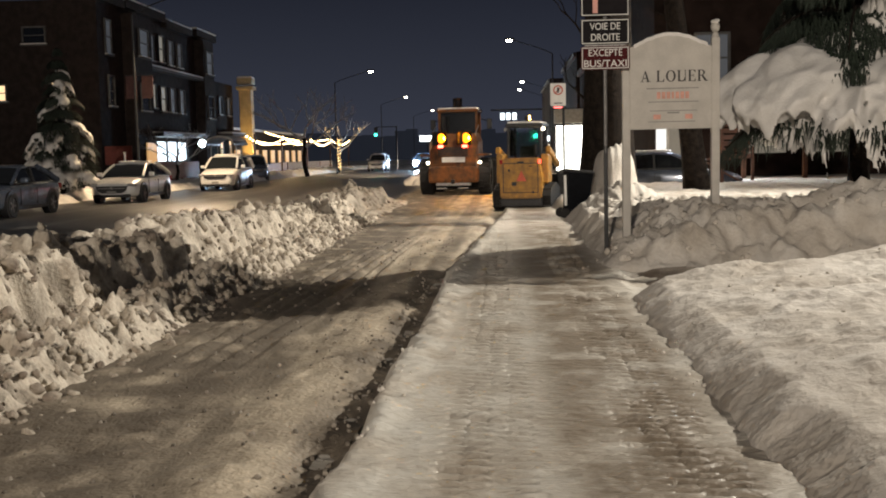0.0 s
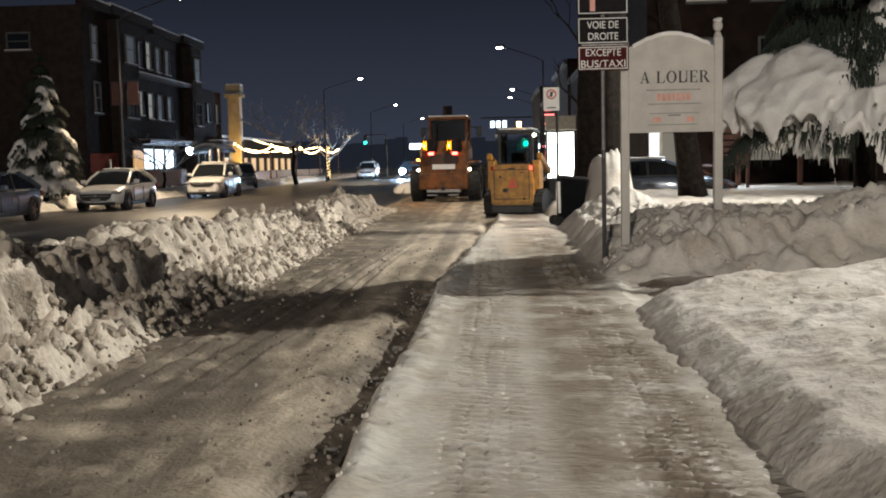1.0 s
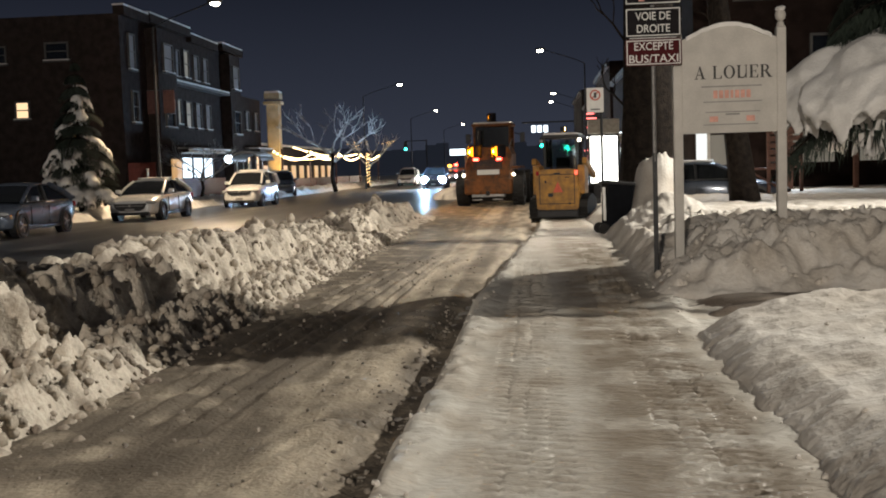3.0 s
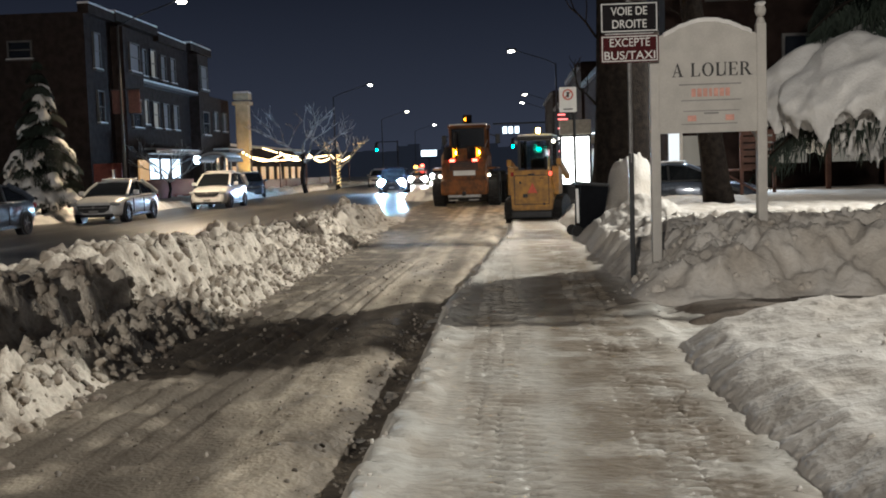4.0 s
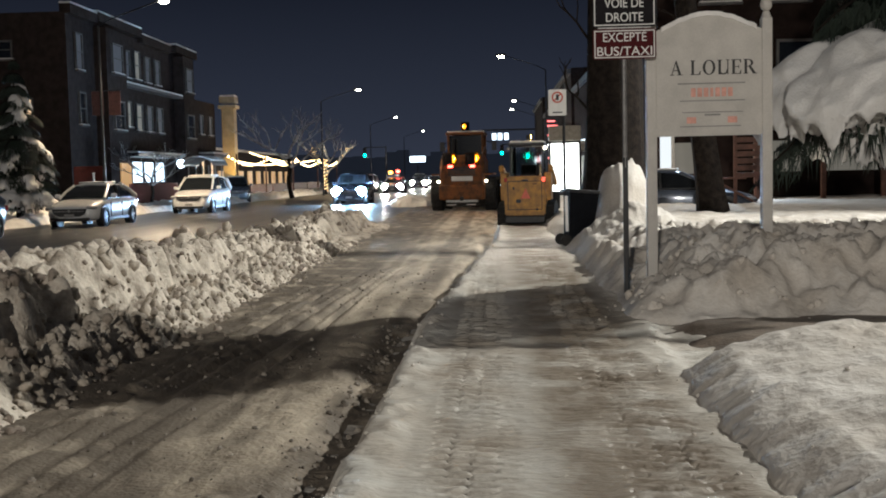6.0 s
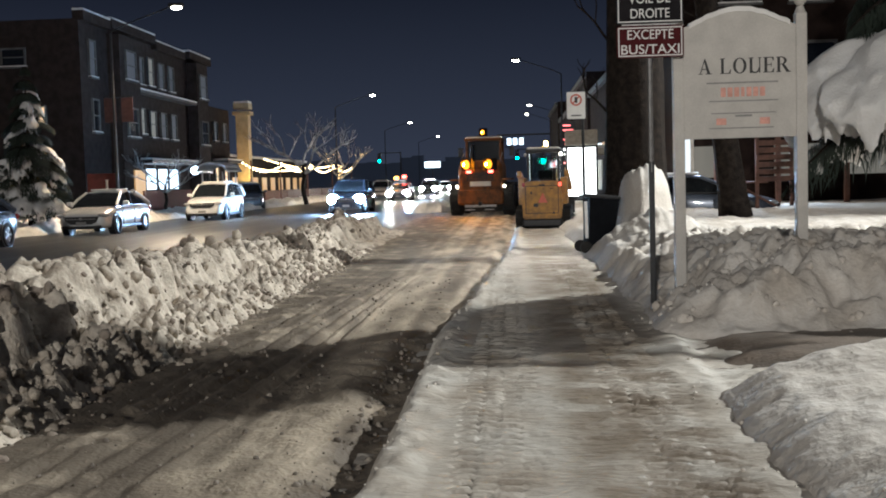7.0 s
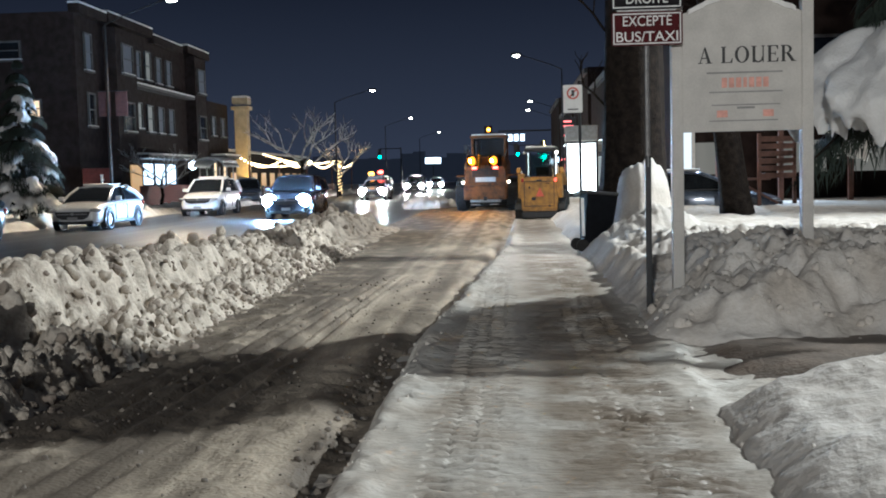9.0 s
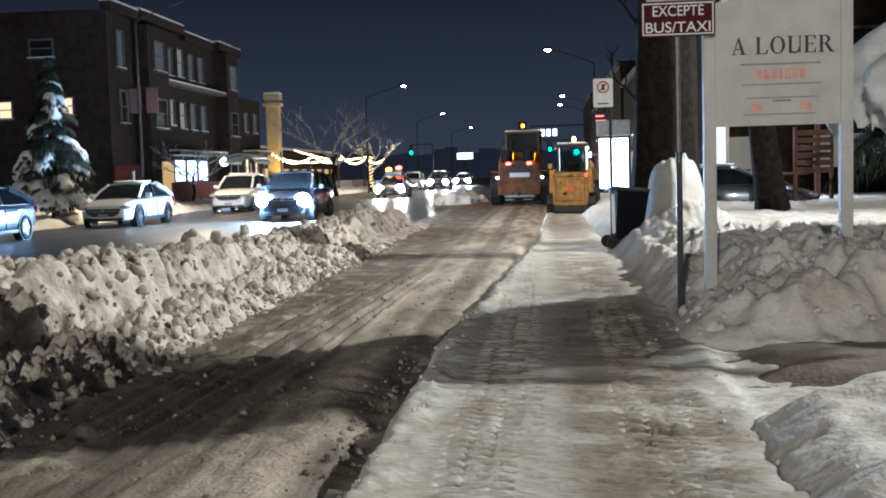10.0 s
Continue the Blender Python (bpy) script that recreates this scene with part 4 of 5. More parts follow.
    mid = (cab[2][0] + cab[4][0]) / 2
    part("number_plate", box(0, -L / 2 - 0.035, 0.40, 0.34, 0.02, 0.11), GREYINK, s)
    if snow:
        sb = box(0, mid, H + 0.065, hi * 1.6, (cab[4][0] - cab[2][0]) * 0.9, 0.05, 0.02)
        bmesh.ops.subdivide_edges(sb, edges=sb.edges, cuts=3, use_grid_fill=True)
        part("roof_snow", lumpy(sb, 0.03, 0.3, x), SNOW, s, "uneven snow on the roof", smooth=True)
    return s


LENS = material("clear_lens", (0.55, 0.55, 0.55), 0.1, 0.4, vary=0.1, bump=0.0)
REDLENS = material("red_lens", (0.35, 0.02, 0.02), 0.2, vary=0.1, bump=0.0)


def beacon_lamp(parent, x, y, z, r, h, mat):
    """A flashing warning lamp: a lit lens with a dark back, turned past the open side of an added drum that faces -y.
    """
    # Drum and shell are added light blocks that make the lamp flash.
    drum = bmesh.new()
    for k in range(9):
        a = math.pi * k / 8
        box((r + 0.035) * math.cos(a), (r + 0.035) * math.sin(a), 0, 0.02, (r + 0.04) * 0.42, h + 0.04, bm=drum, turn=Matrix.Rotation(a, 4, "Z"))
    for dz in (-1, 1):
        rod((0, 0, dz * (h / 2 + 0.02)), (0, 0, dz * (h / 2 + 0.045)), r + 0.045, n=18, bm=drum)
    d = part("blanking_drum", drum, SIGNBLACK, parent, "dark drum added to hide the lamp between flashes")
    d.location = (x, y, z)
    # Wide dim lens round the core stands in for the lamp's orange halo.
    lit = part("lit_lens", ball(0, -r * 0.30, 0, r * 0.66, None, (1, 0.85, 1.25)), G_AMBERLENS, d, "lit amber lens", smooth=True)
    core = part("core", ball(0, -r * 0.70, 0, r * 0.34, None, (1, 0.6, 1)), mat, d, "dazzling core")
    shell = bmesh.new()
    for k in range(11):
        a = radians(18 * k)
        box(r * 1.06 * math.cos(a), r * 1.06 * math.sin(a), 0, 0.012, r * 0.38, h, bm=shell, turn=Matrix.Rotation(a, 4, "Z"))
    back = part("flash_shell", shell, SIGNBLACK, d, "dark turning shell added to time the flashes")
    return [lit, core, back]


def loader():
    s = thing("wheel_loader", -1.8, 40.5, -0.1, 0, "dirty orange wheel loader with lit amber rear lamps, rolling away", "wheel loader")
    hood = bmesh.new()
    sect = [(0.0, 0.86, 0.72, 1.95), (0.25, 0.92, 0.7, 2.28), (1.5, 0.95, 0.7, 2.32)]
    rings = []
    for yy, hw, z0, z1 in sect:
        rings.append([hood.verts.new(p) for p in ((-hw, yy, z0), (-hw, yy, z1 - 0.3), (-hw * 0.86, yy, z1), (hw * 0.86, yy, z1), (hw, yy, z1 - 0.3), (hw, yy, z0))])
    hood.faces.new(rings[0])
    hood.faces.new(rings[-1][::-1])
    for a in range(2):
        for k in range(6):
            hood.faces.new((rings[a][k], rings[a + 1][k], rings[a + 1][(k + 1) % 6], rings[a][(k + 1) % 6]))
    part("engine_hood", hood, ORANGE, s, "dirty orange engine cover")
    grille = part("rear_grille", box(0, -0.02, 1.62, 1.1, 0.05, 0.36, 0.02), DARKMETAL, s)
    for k in range(5):
        part("grille_bar", box(0, -0.05, 1.49 + 0.065 * k, 1.06, 0.03, 0.022), ORANGE, grille)
    part("counterweight", box(0, 0.12, 0.78, 1.86, 0.5, 0.62, 0.1), ORANGE, s, "heavy muddy counterweight")
    part("rear_bumper", box(0, 0.05, 0.42, 1.3, 0.3, 0.12, 0.03), STEEL, s)
    part("tow_hitch", box(0, -0.12, 0.52, 0.14, 0.2, 0.16, 0.03), DARKMETAL, s)
    for x in (-0.42, 0.38):
        part("chrome_step", box(x, -0.14, 0.27, 0.4, 0.14, 0.06, 0.02), STEEL, s)
    part("chassis", box(0, 2.2, 0.75, 0.9, 3.8, 0.5, 0.05), DARKMETAL, s)
    part("number_plate", box(0.02, -0.05, 1.33, 0.86, 0.03, 0.19), SIGNWHITE, s, "pale plate across the back")
    turning = []
    for x in (-0.46, 0.46):
        turning += beacon_lamp(s, x, -0.26, 2.12, 0.235, 0.40, G_AMBERBULB)
        part("red_lens", box(x * 0.98, -0.05, 1.84, 0.2, 0.05, 0.13, 0.02), G_RED, s, "lit red tail lamp")
    for sx in (-1, 1):
        part("fender", box(sx * 1.06, 1.0, 1.5, 0.42, 1.6, 0.08, 0.03), ORANGE, s)
        part("handrail", rod((sx * 0.82, 0.3, 2.3), (sx * 0.82, 1.4, 2.62), 0.02, n=6), STEEL, s)
        part("handrail", rod((sx * 0.82, 0.3, 2.3), (sx * 0.82, 0.3, 2.0), 0.02, n=6), STEEL, s)
        part("work_lamp", ball(sx * 0.7, 1.62, 3.22, 0.085, None, (1, 0.6, 1)), G_WARMDIM, s, "small lit work lamp")
        part("marker_lamp", ball(sx * 0.98, 0.2, 1.22, 0.06), G_WARMDIM, s)
        part("mirror", box(sx * 1.12, 2.6, 2.7, 0.2, 0.06, 0.4, 0.02), DARKMETAL, s)
        part("mirror_arm", rod((sx * 0.8, 2.5, 2.9), (sx * 1.1, 2.6, 2.8), 0.02, n=6), DARKMETAL, s)
    for sx in (-1, 1):
        for yy in (1.6, 2.7):
            part("cab_post", box(sx * 0.72, yy, 2.6, 0.09, 0.09, 1.15, 0.015), ORANGE, s)
    part("cab_glass", box(0, 2.15, 2.62, 1.36, 1.02, 1.0), GLASS, s)
    part("cab_base", box(0, 2.15, 1.9, 1.55, 1.3, 0.5, 0.05), ORANGE, s)
    part("cab_roof", box(0, 2.15, 3.2, 1.62, 1.4, 0.12, 0.04), ORANGE, s)
    part("roof_snow", lumpy(box(0, 2.15, 3.28, 1.5, 1.3, 0.07, 0.03), 0.02, 0.2), SNOW, s)
    part("exhaust", rod((-0.45, 1.1, 2.2), (-0.45, 1.1, 3.0), 0.06, n=10), DARKMETAL, s)
    roof_lamp = beacon_lamp(s, 0.0, 1.62, 3.50, 0.13, 0.26, G_BEACON)
    part("beacon_stalk", rod((0, 1.62, 3.2), (0, 1.62, 3.38), 0.03, n=8), DARKMETAL, s)
    for sx in (-1, 1):
        part("lift_arm", box(sx * 0.62, 4.6, 1.25, 0.16, 2.0, 0.28, 0.04, turn=Matrix.Rotation(radians(-16), 4, "X")), ORANGE, s)
    blade = prism([(5.3, 0.08), (5.62, 0.02), (5.5, 0.6), (5.62, 1.15), (5.52, 1.2), (5.36, 0.62)], 3.0, "x")
    part("snow_blade", blade, DARKMETAL, s, "wide dark snow blade")
    out = [wheel(s, sx * 1.1, yy, 0.68, 0.46, ORANGE, 0.5) for sx in (-1, 1) for yy in (0.95, 3.6)]
    for w in out:
        lugs = bmesh.new()
        for k in range(18):
            a = k * math.pi / 9
            for e in (-1, 1):
                box(e * 0.11, 0.68 * math.cos(a + 0.09 * e), 0.68 * math.sin(a + 0.09 * e), 0.2, 0.07, 0.05, bm=lugs, turn=Matrix.Rotation(a - math.pi / 2, 4, "X"))
        part("tread", lugs, RUBBER, w)
    return s, out, turning, roof_lamp


G_WARMDIM = glow("small_warm_lamp", (1.0, 0.85, 0.62), 9)
G_BEACON = glow("amber_beacon", (1.0, 0.32, 0.002), 200)


def sidewalk_tractor():
    s = thing("compact_track_loader", 0.45, 26.5, 0.06, 0, "yellow compact track loader clearing the pavement, worn rear door", "track loader")
    door = prism([(-0.50, 0.30), (0.50, 0.30), (0.52, 0.75), (0.44, 1.28), (-0.44, 1.28), (-0.52, 0.75)], 0.5, "y", 0.27)
    bmesh.ops.bevel(door, geom=list(door.edges), offset=0.03, segments=2, affect="EDGES")
    d = part("rear_door", door, YELLOW, s, "worn yellow engine door")
    part("door_seam", rim_frame(0.86, 0.72, 0.018, 0.012, 0, 0.018, 0.8), DARKMETAL, d)
    part("warning_patch", prism([(-0.1, 0.72), (0.14, 0.72), (0.02, 0.98)], 0.01, "y", 0.014), REDPATCH, d, "red reflective patch")
    for x, z, w, h in ((-0.16, 0.66, 0.12, 0.09), (-0.28, 0.98, 0.05, 0.07), (0.25, 1.08, 0.1, 0.02), (0.3, 0.45, 0.06, 0.05)):
        part("scuff", plate(w, h, 0.008, 0.02, x, 0.016, z), DARKMETAL, d)
    part("latch", box(0.0, 0.0, 1.17, 0.16, 0.03, 0.05, 0.01), DARKMETAL, d)
    part("engine_frame", box(0, 0.75, 0.75, 1.0, 0.6, 0.95, 0.04), YELLOW, s)
    part("rear_bumper", box(0, 0.12, 0.20, 1.02, 0.32, 0.2, 0.04), DARKMETAL, s)
    part("belly", box(0, 1.2, 0.35, 0.8, 2.0, 0.35, 0.03), DARKMETAL, s)
    for sx in (-1, 1):
        track = bmesh.new()
        prof = [(0.1, 0.36), (0.22, 0.1), (0.45, 0.0), (1.75, 0.0), (2.0, 0.12), (2.06, 0.34), (1.9, 0.52), (1.2, 0.66), (0.5, 0.6), (0.2, 0.5)]
        prism(prof, 0.3, "x", sx * 0.56, track)
        tr = part("rubber_track", track, RUBBER, s, "black rubber track")
        lugs = bmesh.new()
        for k in range(26):
            yy = 0.3 + 1.6 * k / 25
            box(sx * 0.56, yy, -0.005, 0.3, 0.03, 0.03, bm=lugs)
        for k in range(5):
            box(sx * 0.56, 0.1 + 0.03 * k, 0.12 + 0.1 * k, 0.31, 0.04, 0.035, bm=lugs)
        part("track_tread", lugs, RUBBER, tr)
        part("side_tower", box(sx * 0.55, 0.65, 1.02, 0.17, 0.7, 0.7, 0.03), YELLOW, s)
        part("lift_arm", box(sx * 0.62, 1.35, 1.28, 0.12, 1.9, 0.16, 0.03, turn=Matrix.Rotation(radians(-12), 4, "X")), YELLOW, s)
        part("cab_post", box(sx * 0.40, 0.72, 1.68, 0.06, 0.07, 0.85, 0.012), PLASTIC, s)
        part("cab_post", box(sx * 0.40, 1.75, 1.6, 0.06, 0.07, 1.0, 0.012), PLASTIC, s)
        part("tail_light", box(sx * 0.47, 0.0, 1.19, 0.07, 0.04, 0.1, 0.01), G_REDDIM if sx > 0 else REDLENS, s, "small red lamp")
        part("side_lamp", ball(sx * 0.47, 0.68, 1.98, 0.045), G_WARMDIM if sx > 0 else LENS, s)
        part("side_glass", box(sx * 0.41, 1.24, 1.66, 0.012, 0.96, 0.66), GLASS, s)
    part("rear_window", box(0, 0.74, 1.66, 0.74, 0.012, 0.6), CABGLASS, s)
    part("front_window", box(0, 1.74, 1.62, 0.74, 0.012, 0.6), CABGLASS, s)
    part("seat_back", box(0.02, 1.15, 1.36, 0.40, 0.12, 0.42, 0.05), PLASTIC, s)
    part("cab_roof", box(0, 1.22, 2.08, 0.92, 1.2, 0.09, 0.03), PLASTIC, s)
    part("roof_snow", lumpy(box(0, 1.22, 2.14, 0.84, 1.1, 0.05, 0.02), 0.015, 0.2), SNOW, s)
    part("exhaust", rod((0.3, 0.5, 1.25), (0.3, 0.5, 1.6), 0.04, n=8), DARKMETAL, s)
    part("cutting_edge", prism([(3.0, 0.02), (3.25, 0.0), (3.12, 0.45), (3.2, 0.8), (3.12, 0.82), (3.02, 0.45)], 1.4, "x"), DARKMETAL, s, "snow blade")
    beacon = part("beacon_base", rod((0.05, 0.85, 2.12), (0.05, 0.85, 2.18), 0.07, n=12), DARKMETAL, s)
    turning = part("beacon_reflector", box(0, -0.03, 0.06, 0.1, 0.012, 0.11), G_FLASH, beacon, "turning amber reflector")
    back = part("beacon_housing", box(0, 0.01, 0.06, 0.11, 0.05, 0.12, 0.01), DARKMETAL, beacon)
    turning.location = back.location = (0.05, 0.85, 2.2)
    return s, (turning, back)


REDPATCH = material("orange_red_reflector", (0.72, 0.10, 0.03), 0.4, vary=0.2, bump=0.0)
CABGLASS = material("cab_glass", (0.72, 0.78, 0.76), 0.1, vary=0.1, bump=0.0)
CABGLASS.node_tree.nodes["Principled BSDF"].inputs["Transmission Weight"].default_value = 1.0
CABGLASS.node_tree.nodes["Principled BSDF"].inputs["IOR"].default_value = 1.05
G_FLASH = glow("amber_flash", (1.0, 0.45, 0.05), 260)


# ---- buildings ----
def window(parent, x, y, z, w, h, side, pane, sill=True):
    """A framed window on a wall that faces +x (side 'x') or -y (side 'y')."""
    def b(dx, dz, ww, hh, t, off):
        return box(x + off, y + dx, z + dz, t, ww, hh) if side == "x" else box(x + dx, y - off, z + dz, ww, t, hh)
    fr = bmesh.new()
    for dx, dz, ww, hh in ((0, h / 2, w + 0.14, 0.09), (0, -h / 2, w + 0.14, 0.09), (-w / 2 - 0.03, 0, 0.09, h - 0.09), (w / 2 + 0.03, 0, 0.09, h - 0.09), (0, 0, w, 0.05)):
        m = b(dx, dz, ww, hh, 0.12, 0.05)
        me = bpy.data.meshes.new("tmp")
        m.to_mesh(me)
        m.free()
        fr.from_mesh(me)
        bpy.data.meshes.remove(me)
    f = part("window", fr, STONE, parent)
    part("pane", b(0, 0, w, h, 0.02, 0.015), pane, f)
    if sill:
        part("sill", b(0, -h / 2 - 0.08, w + 0.3, 0.08, 0.22, 0.1), STONE, f)
        part("sill_snow", b(0, -h / 2 - 0.02, w + 0.24, 0.06, 0.18, 0.11), SNOW, f)


def left_apartments():
    s = thing("apartment_building", 0, 0, 0, 0, "dark brick three-storey apartment building with snowy ledges", "building")
    part("wall", box(-31, 70.5, 5.1, 18, 23.5, 10.4), BRICK, s, "dark brick walls")
    part("bay", box(-21.75, 64.2, 5.2, 0.9, 3.2, 9.6), BRICK, s)
    part("bay", box(-21.75, 78.6, 5.2, 0.9, 2.6, 9.6), BRICK, s)
    for y0, y1, z in ((58.6, 62.5, 10.45), (62.6, 70, 10.6), (70, 76, 10.3), (77, 82.3, 10.5)):
        p = part("parapet", box(-21.95, (y0 + y1) / 2, z, 0.6, y1 - y0 - 0.1, 0.5), BRICK, s)
        part("parapet_snow", lumpy(box(-21.95, (y0 + y1) / 2, z + 0.3, 0.62, y1 - y0 - 0.1, 0.12, 0.04), 0.04, 0.5), SNOW, p)
    for z in (7.15,):
        p = part("ledge", box(-21.7, 71.5, z, 0.7, 15, 0.16), STONE, s)
        part("ledge_snow", lumpy(box(-21.7, 71.5, z + 0.13, 0.66, 15, 0.1), 0.03, 0.5), SNOW, p)
    for k, (y, z, w, h, pane) in enumerate(((60.3, 8.4, 0.8, 1.9, G_WINDIM), (67.7, 8.5, 1.0, 1.6, G_WINDIM), (69.6, 8.6, 0.9, 1.7, G_WINPALE), (71.6, 8.5, 0.9, 1.6, G_WINDIM), (73.6, 8.5, 0.9, 1.6, G_WINDIM),
                                            (67.7, 5.5, 1.0, 1.5, G_WINPALE), (69.7, 5.4, 1.0, 1.6, G_WINPALE), (71.7, 5.4, 1.0, 1.6, G_WINDIM), (73.8, 5.4, 1.0, 1.6, G_WINDIM), (60.5, 5.4, 0.8, 1.7, GLASS))):
        window(s, -22, y, z, w, h, "x", pane)
    for y, z in ((64.2, 8.4), (64.2, 5.2), (78.6, 8.4), (78.6, 5.2)):
        window(s, -21.3, y, z, 1.5, 1.6, "x", GLASS if z < 6 else G_WINDIM)
    for x, z, pane, w in ((-24.3, 5.4, G_WINDOW, 0.7), (-27.6, 5.3, G_WINDOW, 0.7), (-29, 8.3, GLASS, 1.2), (-25.5, 8.4, GLASS, 1.2)):
        window(s, x, 58.75, z, w, 0.9, "y", pane)
    for y in (66.6, 68.8, 71.0, 73.2):
        part("shop_window", box(-21.96, y, 2.0, 0.1, 1.8, 1.25), G_WINCOOL, s, "brightly lit shop window")
        part("mullion", box(-21.9, y + 1.08, 2.0, 0.14, 0.14, 1.35), DARKMETAL, s)
    part("entrance", box(-21.27, 64.9, 1.35, 0.1, 1.7, 2.3), G_STOREFRONT, s, "warm lit entrance")
    part("shop_apron", box(-21.5, 69.9, 0.7, 0.7, 9.4, 1.2), REDWOOD, s, "dark red timber front")
    part("shop_canopy", box(-21.3, 69.9, 3.0, 1.5, 9.6, 0.2), DARKMETAL, s)
    part("canopy_snow", lumpy(box(-21.3, 69.9, 3.16, 1.4, 9.2, 0.14, 0.05), 0.05, 0.6), SNOW, s)


G_WINPALE = glow("pale_window", (0.95, 0.88, 0.74), 0.16)
BANNER = material("faded_banner_cloth", (0.09, 0.04, 0.038), 0.85, vary=0.3, bump=0.2)
G_SHOPLAMP = glow("cool_shop_globe", (0.75, 0.88, 1.0), 14)
REDWOOD = material("red_timber", (0.22, 0.05, 0.035), 0.6, vary=0.3, bump=0.2)


def left_shops():
    s = thing("corner_house", 0, 0, 0, 0, "two-storey brown brick house beside the apartments", "building")
    part("wall", box(-28, 85.2, 3.7, 12, 5.6, 7.4), BRICK, s)
    part("porch_roof", box(-21.6, 85.2, 3.3, 1.6, 4.6, 0.2), STONE, s)
    part("porch_snow", lumpy(box(-21.6, 85.2, 3.46, 1.5, 4.5, 0.14, 0.05), 0.04, 0.5), SNOW, s)
    for y, z, p in ((83.8, 5.6, G_WINDIM), (86.4, 5.6, G_WINDIM), (83.8, 2.2, G_WINDOW), (86.4, 2.2, G_WINDOW)):
        window(s, -22, y, z, 0.9, 1.4, "x", p)
    t = thing("stone_column", -21, 88.6, 0, 0, "tall pale stone column lit yellow from below", "column")
    part("shaft", box(0, 0, 3.5, 1.0, 1.0, 7.2, 0.06), COLUMN, t)
    part("capital", box(0, 0, 7.2, 1.4, 1.4, 0.3, 0.05), COLUMN, t)
    part("capital", box(0, 0, 7.75, 1.25, 1.25, 0.5, 0.05), COLUMN, t)
    part("snow_cap", lumpy(box(0, 0, 8.07, 1.2, 1.2, 0.14, 0.05), 0.04, 0.3), SNOW, t)
    part("plinth", box(0, 0, 0.3, 1.6, 1.6, 0.8, 0.05), COLUMN, t)
    r = thing("restaurant_terrace", 0, 0, 0, 0, "low restaurant building with lit front behind string lights", "building")
    part("wall", box(-29, 112, 2.0, 9, 42, 4.2), BRICK, r)
    part("roof_snow", box(-29, 112, 4.2, 9.2, 42.2, 0.25, 0.08), SNOW, r)
    for k in range(10):
        part("lit_window", box(-24.46, 95 + 3.8 * k, 1.6, 0.1, 1.8, 1.3), G_STOREFRONT, r, "warm lit window")
    for k in range(4):
        part("fence_rail", box(-20.2, 96 + 9 * k, 0.55, 0.08, 8.6, 0.9), WOOD, r, "timber terrace fence")


COLUMN = material("pale_limestone", (0.55, 0.46, 0.30), 0.8, scale=2, vary=0.25, bump=0.3)


def string_lights():
    BULB = mesh_of("bulb", ball(0, 0, 0, 0.075, sub=1), G_BULB)
    spans = [((-19.5, 82, 3.2), (-18.8, 92, 3.1)), ((-18.8, 92, 3.3), (-18.6, 104, 3.2)), ((-18.6, 104, 3.3), (-18.8, 118, 3.2)), ((-18.8, 118, 3.4), (-18.8, 132, 3.4)), ((-22.5, 90, 3.6), (-21, 112, 3.2)), ((-22, 100, 3.9), (-20, 126, 3.6))]
    for a, b in spans:
        s = thing("string_of_lights", 0, 0, 0, 0, "sagging string of warm white bulbs over the terrace", "string lights", "strings of bulbs over the terrace")
        wire = bmesh.new()
        a, b = Vector(a), Vector(b)
        prev = None
        n = int((b - a).length / 0.8)
        for k in range(n + 1):
            f = k / n
            p = a.lerp(b, f) - Vector((0, 0, 0.55 * math.sin(math.pi * f)))
            if prev:
                rod(prev, p, 0.012, n=4, bm=wire)
            bulb = new("bulb", BULB)
            bulb.parent, bulb.location = s, (p.x, p.y, p.z - 0.08)
            prev = p
        part("wire", wire, PLASTIC, s)
    for y in (82, 92, 104, 118, 132):
        p = thing("timber_post", -18.9, y, -0.1, 0, "slim timber post holding the string lights", "post", "posts of the string lights")
        part("shaft", box(0, 0, 1.7, 0.12, 0.12, 3.4, 0.01), WOOD, p)


